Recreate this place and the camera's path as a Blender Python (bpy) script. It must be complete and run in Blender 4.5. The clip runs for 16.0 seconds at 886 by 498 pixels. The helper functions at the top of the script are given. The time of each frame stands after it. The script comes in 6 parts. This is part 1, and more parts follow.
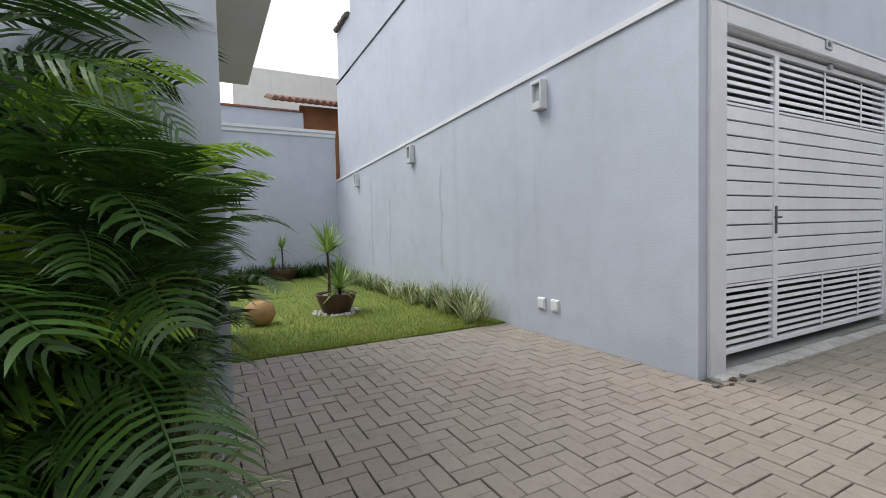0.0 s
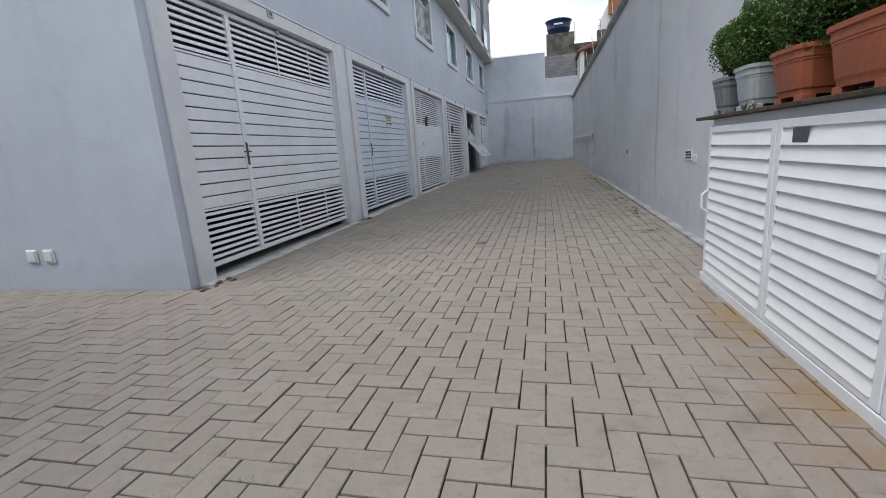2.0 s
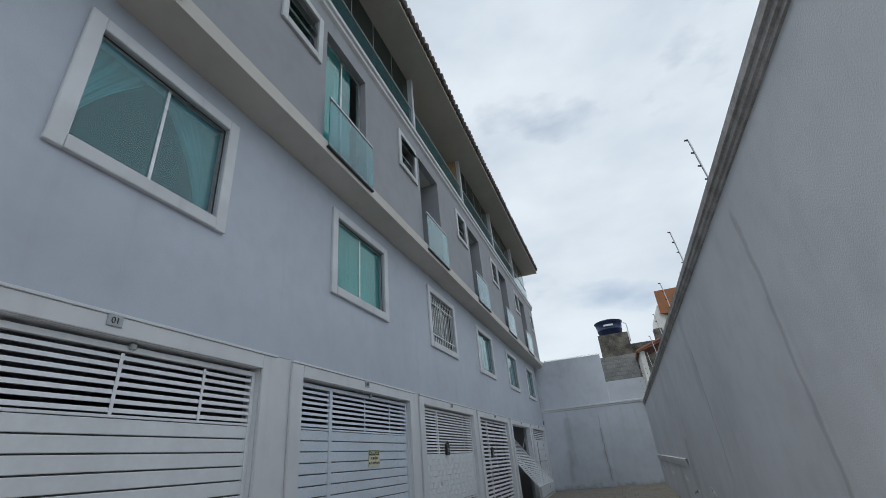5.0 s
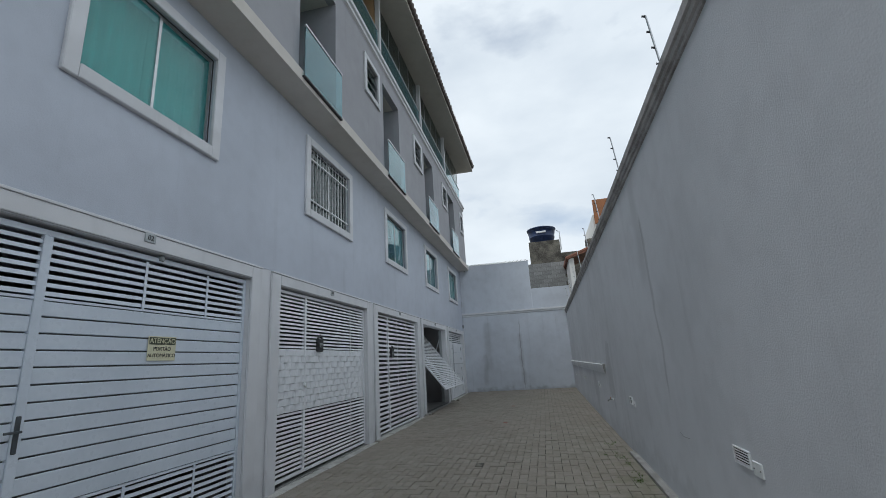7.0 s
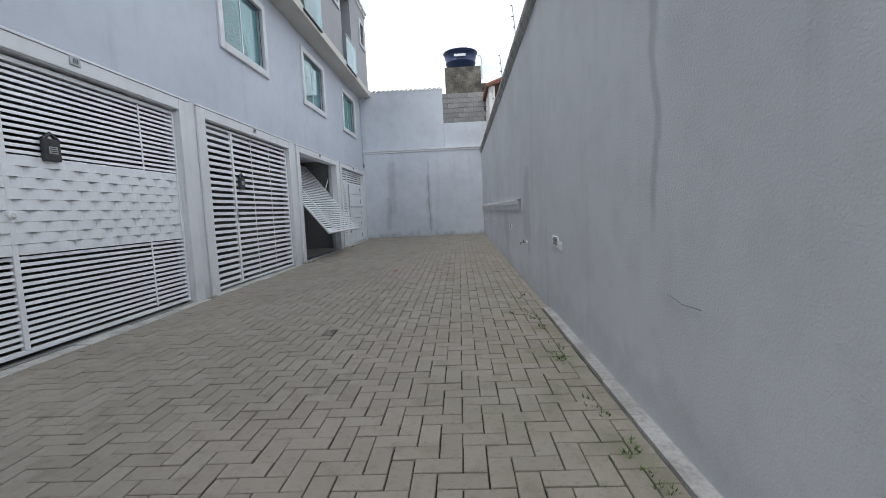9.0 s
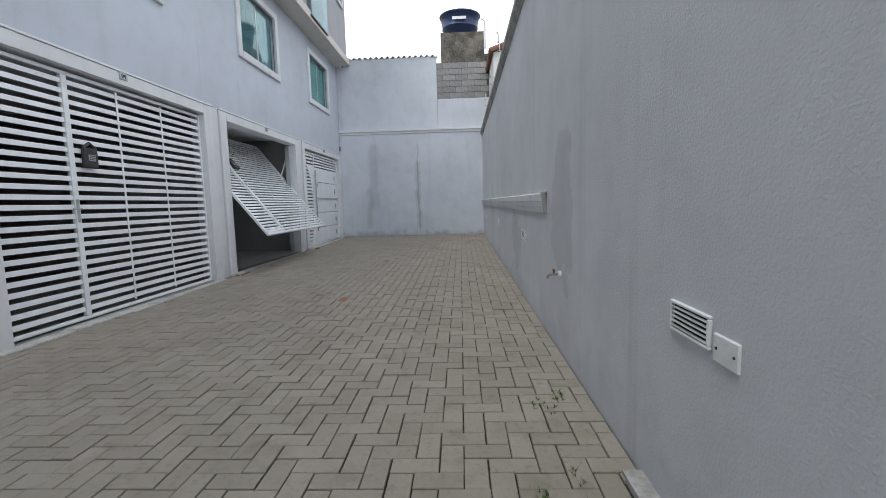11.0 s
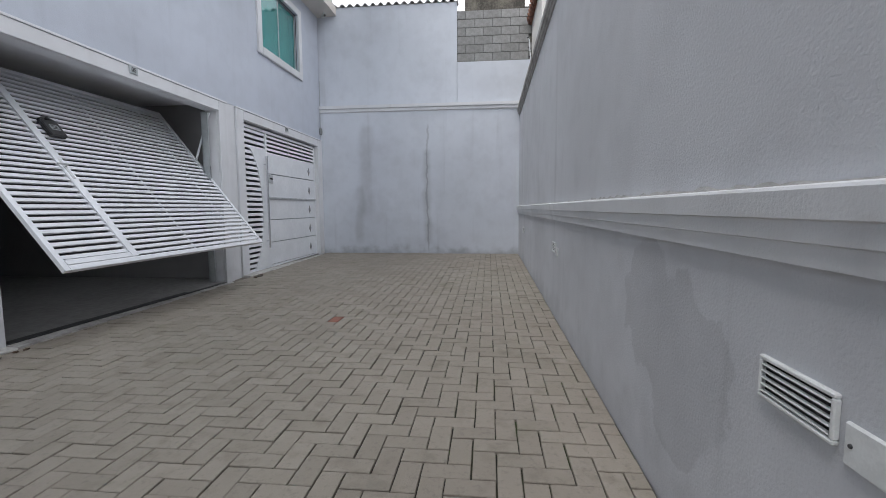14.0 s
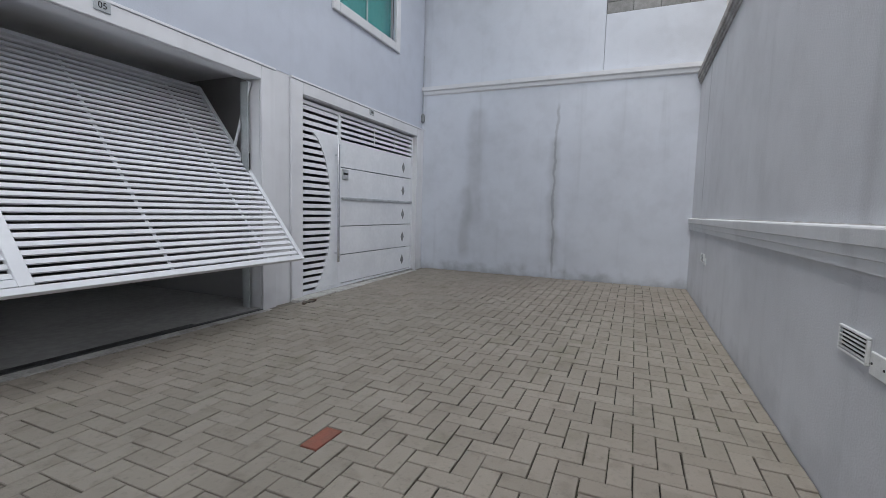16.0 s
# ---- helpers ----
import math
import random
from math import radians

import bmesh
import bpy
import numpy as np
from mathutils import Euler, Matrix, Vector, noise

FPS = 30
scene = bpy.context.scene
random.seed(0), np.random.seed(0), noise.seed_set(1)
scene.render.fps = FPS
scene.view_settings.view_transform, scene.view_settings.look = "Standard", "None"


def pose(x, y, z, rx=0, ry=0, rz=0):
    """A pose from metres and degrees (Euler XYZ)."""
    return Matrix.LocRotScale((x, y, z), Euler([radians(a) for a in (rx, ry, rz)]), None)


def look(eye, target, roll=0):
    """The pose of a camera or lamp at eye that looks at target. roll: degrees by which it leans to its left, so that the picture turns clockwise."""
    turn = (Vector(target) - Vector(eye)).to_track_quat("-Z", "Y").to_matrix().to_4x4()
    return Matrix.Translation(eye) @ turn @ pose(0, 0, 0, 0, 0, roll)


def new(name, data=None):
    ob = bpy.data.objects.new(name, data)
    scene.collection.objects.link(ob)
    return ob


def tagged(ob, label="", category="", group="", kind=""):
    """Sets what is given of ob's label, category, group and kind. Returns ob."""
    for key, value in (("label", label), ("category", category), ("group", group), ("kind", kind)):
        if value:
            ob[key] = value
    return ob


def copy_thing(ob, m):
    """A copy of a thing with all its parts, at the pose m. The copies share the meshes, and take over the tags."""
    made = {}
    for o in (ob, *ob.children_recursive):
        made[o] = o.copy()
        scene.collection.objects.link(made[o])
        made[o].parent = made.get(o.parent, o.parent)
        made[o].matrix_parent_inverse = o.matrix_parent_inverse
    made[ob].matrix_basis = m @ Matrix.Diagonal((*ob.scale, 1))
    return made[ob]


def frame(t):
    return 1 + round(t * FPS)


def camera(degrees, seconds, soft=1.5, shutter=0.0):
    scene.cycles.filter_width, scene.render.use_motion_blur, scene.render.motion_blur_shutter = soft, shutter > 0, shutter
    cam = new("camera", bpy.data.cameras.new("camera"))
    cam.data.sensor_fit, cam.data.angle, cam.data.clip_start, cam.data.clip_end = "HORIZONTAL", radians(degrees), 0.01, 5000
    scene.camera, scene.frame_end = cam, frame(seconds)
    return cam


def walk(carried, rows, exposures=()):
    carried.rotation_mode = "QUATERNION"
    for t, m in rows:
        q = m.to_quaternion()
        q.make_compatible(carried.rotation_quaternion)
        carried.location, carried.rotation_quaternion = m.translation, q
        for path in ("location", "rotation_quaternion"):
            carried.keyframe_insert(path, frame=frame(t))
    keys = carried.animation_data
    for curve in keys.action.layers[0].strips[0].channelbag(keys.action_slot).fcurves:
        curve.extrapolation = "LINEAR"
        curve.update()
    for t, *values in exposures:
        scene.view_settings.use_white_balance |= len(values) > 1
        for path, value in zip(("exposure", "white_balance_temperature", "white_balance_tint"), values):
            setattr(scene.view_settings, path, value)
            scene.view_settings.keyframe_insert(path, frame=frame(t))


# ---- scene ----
cam = camera(89.8, 16.0, soft=0.4)
PATH = [
    (0, (0.113, 0.224, 1.156), (1.048, 1.99, 1.068), -1.4),
    (0.5, (0.043, -0.149, 1.136), (0.961, 1.618, 0.949), -0.9),
    (1, (-0.003, -0.453, 1.103), (1.259, 1.079, 0.854), 0.3),
    (1.5, (-0.055, -0.623, 1.043), (1.655, 0.342, 0.663), -1.2),
    (2, (0.083, -0.879, 1.034), (1.984, -0.422, 0.609), -4.2),
    (2.5, (0.423, -1.057, 1.053), (2.357, -0.803, 0.614), -2.6),
    (3, (0.887, -1.067, 1.164), (2.858, -0.85, 0.902), -2.0),
    (3.5, (1.403, -1.123, 1.306), (3.375, -0.791, 1.309), -2.7),
    (4, (1.901, -1.13, 1.476), (3.776, -0.616, 1.945), -3.0),
    (4.2, (2.104, -1.122, 1.539), (3.921, -0.58, 2.176), -4.5),
    (6.3, (4.608, -1.129, 1.57), (6.276, -0.593, 2.535), -4.7),
    (6.5, (4.887, -1.145, 1.548), (6.641, -0.663, 2.38), -4.8),
    (7, (5.619, -1.216, 1.466), (7.517, -0.825, 1.963), -3.5),
    (7.5, (6.365, -1.191, 1.358), (8.324, -0.849, 1.571), -2.8),
    (8, (7.006, -1.296, 1.237), (8.992, -1.061, 1.237), -3.3),
    (8.5, (7.61, -1.364, 1.166), (9.599, -1.2, 1.034), -2.4),
    (9, (8.308, -1.431, 1.154), (10.299, -1.349, 0.979), -2.7),
    (9.2, (8.562, -1.427, 1.163), (10.552, -1.358, 0.976), -2.5),
    (11.3, (11.674, -1.644, 1.203), (13.66, -1.55, 0.986), -1.1),
    (11.5, (11.964, -1.65, 1.177), (13.949, -1.548, 0.959), -0.6),
    (12, (12.695, -1.686, 1.187), (14.68, -1.577, 0.97), -0.4),
    (12.5, (13.426, -1.698, 1.201), (15.411, -1.588, 0.985), -0.2),
    (13, (14.129, -1.701, 1.229), (16.113, -1.568, 1.014), -0.2),
    (13.5, (14.791, -1.676, 1.223), (16.774, -1.509, 1.026), -0.2),
    (14, (15.437, -1.683, 1.216), (17.418, -1.478, 1.033), -0.3),
    (14.5, (16.098, -1.684, 1.236), (18.076, -1.452, 1.061), -0.3),
    (15, (16.753, -1.658, 1.261), (18.726, -1.38, 1.09), -0.4),
    (15.5, (17.351, -1.67, 1.275), (19.269, -1.127, 1.113), 0.1),
    (16, (17.916, -1.553, 1.274), (19.749, -0.77, 1.104), 1.5),
]
EXPOSURES = [(0, 0.82, 6500, 10), (1, 0.86, 6450, 11), (1.5, 0.60, 6200, 12), (2, 0.57, 6160, 11), (2.5, 0.45, 6150, 11), (3, 0.38, 6050, 8), (3.5, 0.31, 6000, 8), (4, 0.24, 6000, 6), (6.5, -0.02, 6150, 6), (7, 0.22, 6100, 6), (7.5, 0.42, 6150, 7), (8, 0.66, 6200, 8), (9, 0.95, 6250, 9), (11.5, 1.06, 6380, 10), (12.5, 1.12, 6430, 12), (14, 1.10, 6430, 12), (16, 1.14, 6430, 12)]
walk(cam, [(t, look(eye, target, roll)) for t, eye, target, roll in PATH], EXPOSURES)

# ---- world and light: bright overcast ----
world = bpy.data.worlds.new("overcast_sky")
scene.world = world
world.use_nodes = True
wn, wl = world.node_tree.nodes, world.node_tree.links
for n in list(wn):
    wn.remove(n)
w_out = wn.new("ShaderNodeOutputWorld")
w_bg = wn.new("ShaderNodeBackground")
w_sky = wn.new("ShaderNodeTexSky")
w_sky.sky_type, w_sky.sun_disc = "NISHITA", False
w_sky.sun_elevation, w_sky.sun_rotation = radians(59), radians(-50)
w_co = wn.new("ShaderNodeTexCoord")
w_map = wn.new("ShaderNodeMapping")
w_map.inputs["Scale"].default_value = (1.0, 1.0, 2.2)
w_no = wn.new("ShaderNodeTexNoise")
w_no.inputs["Scale"].default_value, w_no.inputs["Detail"].default_value = 2.3, 7
w_ra = wn.new("ShaderNodeValToRGB")
w_ra.color_ramp.elements[0].position, w_ra.color_ramp.elements[0].color = 0.26, (0.35, 0.35, 0.35, 1)
w_ra.color_ramp.elements[1].position, w_ra.color_ramp.elements[1].color = 0.40, (1, 1, 1, 1)
w_no2 = wn.new("ShaderNodeTexNoise")
w_no2.inputs["Scale"].default_value, w_no2.inputs["Detail"].default_value = 3.4, 6
w_ra2 = wn.new("ShaderNodeValToRGB")
w_ra2.color_ramp.elements[0].position, w_ra2.color_ramp.elements[0].color = 0.30, (0.60, 0.635, 0.685, 1)
w_ra2.color_ramp.elements[1].position, w_ra2.color_ramp.elements[1].color = 0.66, (0.77, 0.79, 0.815, 1)
w_dim = wn.new("ShaderNodeVectorMath")
w_dim.operation = "SCALE"
w_dim.inputs["Scale"].default_value = 0.11
w_mix = wn.new("ShaderNodeMix")
w_mix.data_type = "RGBA"
wl.new(w_co.outputs["Generated"], w_map.inputs["Vector"])
wl.new(w_map.outputs["Vector"], w_no.inputs["Vector"])
wl.new(w_map.outputs["Vector"], w_no2.inputs["Vector"])
wl.new(w_no.outputs["Fac"], w_ra.inputs["Fac"])
wl.new(w_no2.outputs["Fac"], w_ra2.inputs["Fac"])
wl.new(w_sky.outputs["Color"], w_dim.inputs[0])
wl.new(w_ra.outputs["Color"], w_mix.inputs["Factor"])
wl.new(w_dim.outputs["Vector"], w_mix.inputs["A"])
wl.new(w_ra2.outputs["Color"], w_mix.inputs["B"])
wl.new(w_mix.outputs["Result"], w_bg.inputs["Color"])
w_bg.inputs["Strength"].default_value = 1.0
wl.new(w_bg.outputs["Background"], w_out.inputs["Surface"])

sun = new("sun", bpy.data.lights.new("sun", "SUN"))
sun.data.energy, sun.data.angle, sun.data.color = 1.5, radians(35), (1.0, 0.98, 0.95)
sun.matrix_world = look((-12, 10, 26), (0, 0, 0))


# ---- materials ----
def nodes_of(name):
    m = bpy.data.materials.new(name)
    m.use_nodes = True
    return m, m.node_tree.nodes, m.node_tree.links, m.node_tree.nodes["Principled BSDF"]


def maths(n, l, op, a, b=None, clamp=False):
    o = n.new("ShaderNodeMath")
    o.operation, o.use_clamp = op, clamp
    for k, v in ((0, a), (1, b)):
        if v is None:
            continue
        if isinstance(v, (int, float)):
            o.inputs[k].default_value = v
        else:
            l.new(v, o.inputs[k])
    return o.outputs[0]


def ranged(n, l, v, a, b, c=0.0, d=1.0):
    o = n.new("ShaderNodeMapRange")
    o.interpolation_type = "SMOOTHSTEP"
    l.new(v, o.inputs["Value"])
    for k, x in (("From Min", a), ("From Max", b), ("To Min", c), ("To Max", d)):
        o.inputs[k].default_value = x
    return o.outputs["Result"]


def noisy(n, l, vec, scale, detail=4, rough=0.55):
    o = n.new("ShaderNodeTexNoise")
    o.inputs["Scale"].default_value, o.inputs["Detail"].default_value, o.inputs["Roughness"].default_value = scale, detail, rough
    l.new(vec, o.inputs["Vector"])
    return o.outputs["Fac"]


def blend(n, l, fac, a, b):
    o = n.new("ShaderNodeMix")
    o.data_type = "RGBA"
    l.new(fac, o.inputs["Factor"])
    for k, v in (("A", a), ("B", b)):
        if isinstance(v, tuple):
            o.inputs[k].default_value = (*v, 1) if len(v) == 3 else v
        else:
            l.new(v, o.inputs[k])
    return o.outputs["Result"]


def bumped(n, l, p, height, strength, distance):
    o = n.new("ShaderNodeBump")
    o.inputs["Strength"].default_value, o.inputs["Distance"].default_value = strength, distance
    l.new(height, o.inputs["Height"])
    l.new(o.outputs["Normal"], p.inputs["Normal"])


def simple(name, c1, c2, rough=0.6, scale=6.0, metal=0.0, bump=0.0, bscale=60.0, vary=0.0, stretch=(1, 1, 1)):
    """Two colours mixed by noise at two scales, fine relief, and a little difference from object to object."""
    m, n, l, p = nodes_of(name)
    co = n.new("ShaderNodeTexCoord")
    mp = n.new("ShaderNodeMapping")
    mp.inputs["Scale"].default_value = stretch
    l.new(co.outputs["Object"], mp.inputs["Vector"])
    v = mp.outputs["Vector"]
    big, fine = noisy(n, l, v, scale), noisy(n, l, v, scale * 9, 3)
    f = maths(n, l, "ADD", maths(n, l, "MULTIPLY", big, 0.7), maths(n, l, "MULTIPLY", fine, 0.3))
    col = blend(n, l, ranged(n, l, f, 0.35, 0.65), c1, c2)
    if vary:
        ob = n.new("ShaderNodeObjectInfo")
        hs = n.new("ShaderNodeHueSaturation")
        l.new(maths(n, l, "ADD", maths(n, l, "MULTIPLY", ob.outputs["Random"], 2 * vary), 1 - vary), hs.inputs["Value"])
        l.new(col, hs.inputs["Color"])
        col = hs.outputs["Color"]
    l.new(col, p.inputs["Base Color"])
    l.new(ranged(n, l, fine, 0.3, 0.7, max(rough - 0.08, 0.02), min(rough + 0.08, 1)), p.inputs["Roughness"])
    p.inputs["Metallic"].default_value = metal
    if bump:
        bumped(n, l, p, noisy(n, l, v, bscale, 5), bump, 0.004)
    return m


def plaster(name, base, dirty, streaks=(), patches=(), grit=0.35, foot=0.0):
    """Painted render: mottled paint, faint runs of rain dirt, grit; streaks (axis, at, half width, z0, z1) and damp patches (axis, at, z, rx, rz)."""
    m, n, l, p = nodes_of(name)
    co = n.new("ShaderNodeTexCoord")
    v = co.outputs["Object"]
    sep = n.new("ShaderNodeSeparateXYZ")
    l.new(v, sep.inputs[0])
    big = noisy(n, l, v, 0.7, 5)
    mid = noisy(n, l, v, 4.0, 5)
    tall = n.new("ShaderNodeMapping")
    tall.inputs["Scale"].default_value = (5.0, 5.0, 0.25)
    l.new(v, tall.inputs["Vector"])
    run = ranged(n, l, noisy(n, l, tall.outputs["Vector"], 1.0, 5), 0.56, 0.80)
    f = maths(n, l, "ADD", maths(n, l, "MULTIPLY", ranged(n, l, big, 0.35, 0.7), 0.22), maths(n, l, "MULTIPLY", ranged(n, l, mid, 0.4, 0.7), 0.12))
    f = maths(n, l, "ADD", f, maths(n, l, "MULTIPLY", run, 0.25))
    if foot:
        low = ranged(n, l, maths(n, l, "ADD", sep.outputs["Z"], maths(n, l, "MULTIPLY", mid, -0.45)), -0.1, 0.16, foot, 0)
        f = maths(n, l, "ADD", f, low)
    wob = noisy(n, l, v, 1.7, 3)
    edge = noisy(n, l, v, 2.6, 6)
    for ax, at, half, z0, z1 in streaks:
        a = maths(n, l, "ADD", sep.outputs[ax], maths(n, l, "MULTIPLY", maths(n, l, "SUBTRACT", wob, 0.5), 0.28))
        d = maths(n, l, "ABSOLUTE", maths(n, l, "SUBTRACT", a, at))
        k = maths(n, l, "MULTIPLY", ranged(n, l, d, half * 0.3, half * 1.6, 1, 0), ranged(n, l, sep.outputs["Z"], z0, z0 + 0.3))
        k = maths(n, l, "MULTIPLY", k, ranged(n, l, sep.outputs["Z"], z1 - 0.15, z1, 1, 0))
        f = maths(n, l, "ADD", f, maths(n, l, "MULTIPLY", k, 0.075 / (half + 0.12)))
    damp = None
    for ax, at, z, rx, rz in patches:
        a = maths(n, l, "POWER", maths(n, l, "DIVIDE", maths(n, l, "SUBTRACT", sep.outputs[ax], at), rx), 2)
        b = maths(n, l, "POWER", maths(n, l, "DIVIDE", maths(n, l, "SUBTRACT", sep.outputs["Z"], z), rz), 2)
        q = maths(n, l, "ADD", maths(n, l, "ADD", a, b), maths(n, l, "MULTIPLY", maths(n, l, "SUBTRACT", edge, 0.5), 3.2))
        k = ranged(n, l, q, 0.9, 1.02, 1, 0)
        damp = k if damp is None else maths(n, l, "MAXIMUM", damp, k)
    if damp is not None:
        f = maths(n, l, "ADD", f, maths(n, l, "MULTIPLY", damp, 0.27))
    l.new(blend(n, l, maths(n, l, "MINIMUM", f, 1.0), base, dirty), p.inputs["Base Color"])
    p.inputs["Roughness"].default_value = 0.75
    h = maths(n, l, "ADD", noisy(n, l, v, 95, 4), maths(n, l, "MULTIPLY", noisy(n, l, v, 14, 3), 0.35))
    bumped(n, l, p, h, grit, 0.006)
    return m


def glassy(name, tint, rough=0.02, transmission=0.9):
    m, n, l, p = nodes_of(name)
    p.inputs["Base Color"].default_value = (*tint, 1)
    p.inputs["Roughness"].default_value = rough
    p.inputs["Transmission Weight"].default_value = transmission
    p.inputs["IOR"].default_value = 1.45
    return m


WALL = (0.50, 0.535, 0.605)
WALLD = (0.31, 0.33, 0.37)
M_FACADE = plaster("facade_paint", WALL, WALLD, foot=0.2)
M_SIDE = plaster("side_wall_paint", WALL, WALLD, streaks=[("Y", 6.23, 0.035, 0.4, 2.2), ("Y", 9.45, 0.04, 0.3, 2.3), ("Y", 8.4, 0.03, 0.4, 1.9)], foot=0.1)
M_RIGHT = plaster("boundary_wall_paint", (0.592, 0.606, 0.636), (0.32, 0.328, 0.348),
                  streaks=[("X", 10.46, 0.035, 0.9, 2.9), ("X", 10.62, 0.14, 2.0, 3.4), ("X", 6.75, 0.035, 0.3, 3.3), ("X", 24.6, 0.04, 1.3, 3.3)],
                  patches=[("X", 14.48, 1.12, 0.34, 0.62), ("X", 17.05, 0.66, 0.36, 0.33), ("X", 17.4, 0.8, 0.3, 0.3)], grit=0.42, foot=0.22)
M_BACK = plaster("end_wall_paint", (0.62, 0.655, 0.715), (0.32, 0.335, 0.365), streaks=[("Y", -0.29, 0.022, 0.1, 3.15), ("Y", -0.29, 0.09, 0.3, 2.6), ("Y", 1.14, 0.15, 0.9, 3.15), ("Y", 1.30, 0.10, 0.3, 1.8)], foot=0.6)
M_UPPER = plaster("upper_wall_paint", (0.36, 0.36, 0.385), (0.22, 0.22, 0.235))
M_BEIGE = plaster("beige_soffit_paint", (0.62, 0.585, 0.54), (0.4, 0.37, 0.33), grit=0.15)
M_TRIM = plaster("white_trim_paint", (0.70, 0.71, 0.735), (0.45, 0.45, 0.46), grit=0.12, foot=0.25)
# garage shade is put into this paint, so the gate gaps read darker
M_INNER_SHADE = plaster("garage_inside_shade_paint", (0.27, 0.27, 0.27), (0.17, 0.17, 0.17), grit=0.15)
# unseen room surfaces, painted dark to imitate unlit rooms behind the windows
M_ROOM_SHADE = plaster("room_shade_taupe", (0.13, 0.125, 0.12), (0.09, 0.085, 0.08), grit=0.1)
M_PEACH = plaster("peach_inside_paint", (0.62, 0.42, 0.24), (0.45, 0.3, 0.18), grit=0.15)
M_MOULD = plaster("weathered_moulding_paint", (0.70, 0.715, 0.74), (0.40, 0.405, 0.42), grit=0.3, foot=0.0)
M_WHITEWALL = plaster("neighbour_white_paint", (0.72, 0.71, 0.68), (0.45, 0.43, 0.4))
M_GATE = simple("white_gate_enamel", (0.80, 0.82, 0.85), (0.72, 0.74, 0.77), 0.38, 2.0, 0.0, 0.04, 30)
M_GATEBLUE = simple("bluish_gate_enamel", (0.68, 0.74, 0.82), (0.60, 0.66, 0.74), 0.34, 2.0, 0.0, 0.04, 30)
M_ALU = simple("aluminium", (0.62, 0.63, 0.64), (0.5, 0.51, 0.52), 0.35, 10, 0.85)
M_CHROME = simple("chrome", (0.75, 0.76, 0.78), (0.66, 0.67, 0.69), 0.15, 20, 1.0)
M_DARK = simple("dark_iron", (0.035, 0.036, 0.04), (0.06, 0.06, 0.062), 0.5, 20, 0.3)
M_PLASTIC = simple("white_plastic", (0.74, 0.76, 0.76), (0.64, 0.66, 0.66), 0.4, 20)
M_HOLE = simple("black_recess", (0.012, 0.012, 0.013), (0.02, 0.02, 0.02), 0.8, 10)
M_CONC = simple("concrete", (0.33, 0.325, 0.31), (0.22, 0.215, 0.20), 0.85, 3, 0, 0.5, 40)
M_SILL = simple("pale_concrete_sill", (0.42, 0.41, 0.40), (0.26, 0.25, 0.235), 0.85, 5, 0, 0.5, 50)
M_OLDCONC = simple("stained_concrete", (0.19, 0.175, 0.145), (0.055, 0.05, 0.043), 0.9, 2.2, 0, 0.6, 25)
M_BLOCK = simple("concrete_block", (0.30, 0.30, 0.295), (0.22, 0.22, 0.215), 0.9, 12, 0, 0.5, 60, vary=0.12)
M_MORTAR = simple("grey_mortar", (0.17, 0.17, 0.165), (0.12, 0.12, 0.12), 0.95, 10)
M_TEAL = glassy("green_glass", (0.26, 0.70, 0.68))
M_DEEPTEAL = glassy("dark_blue_green_glass", (0.38, 0.72, 0.76))
M_TEALRAIL = glassy("blue_green_rail_glass", (0.20, 0.47, 0.52), 0.03, 0.9)
M_SMOKE = glassy("dark_terrace_glass", (0.08, 0.14, 0.13))
M_CURTAIN = simple("sheer_curtain", (0.72, 0.74, 0.73), (0.60, 0.63, 0.62), 0.9, 4, 0, 0.2, 40)
M_TILE = simple("clay_roof_tile", (0.24, 0.10, 0.06), (0.10, 0.052, 0.04), 0.85, 7, 0, 0.4, 40, vary=0.2)
M_DARKTILE = simple("dark_roof_tile", (0.07, 0.055, 0.05), (0.14, 0.11, 0.10), 0.85, 6, 0, 0.4, 40)
M_FIBRE = simple("fibre_cement", (0.42, 0.42, 0.42), (0.28, 0.28, 0.28), 0.85, 5, 0, 0.3, 40)
M_TANK = simple("navy_polyethylene", (0.012, 0.028, 0.085), (0.02, 0.04, 0.11), 0.42, 6)
M_WHITEINK = simple("white_print", (0.75, 0.76, 0.78), (0.7, 0.71, 0.73), 0.6, 20)
M_BLACKINK = simple("black_print", (0.02, 0.02, 0.02), (0.03, 0.03, 0.03), 0.6, 20)
M_SIGN = simple("cream_sign", (0.72, 0.70, 0.50), (0.66, 0.64, 0.46), 0.45, 10)
M_SIGNTOP = simple("dark_green_print", (0.05, 0.06, 0.035), (0.07, 0.08, 0.05), 0.5, 10)
M_ORANGE = simple("orange_steel", (0.33, 0.13, 0.05), (0.22, 0.10, 0.045), 0.7, 3, 0, 0.2, 20)
M_TERRA = simple("terracotta_plastic", (0.36, 0.105, 0.045), (0.28, 0.08, 0.038), 0.5, 5, 0, 0.1, 40)
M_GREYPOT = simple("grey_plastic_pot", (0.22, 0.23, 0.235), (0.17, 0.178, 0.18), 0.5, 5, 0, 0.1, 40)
M_PALEPOT = simple("pale_grey_plastic_pot", (0.42, 0.45, 0.465), (0.33, 0.36, 0.375), 0.45, 5, 0, 0.1, 40)
M_BROWNPOT = simple("brown_bowl_glaze", (0.085, 0.032, 0.022), (0.055, 0.022, 0.017), 0.4, 6, 0, 0.15, 30)
M_CLAYBALL = simple("ochre_clay", (0.42, 0.25, 0.10), (0.34, 0.19, 0.07), 0.6, 5, 0, 0.2, 30)
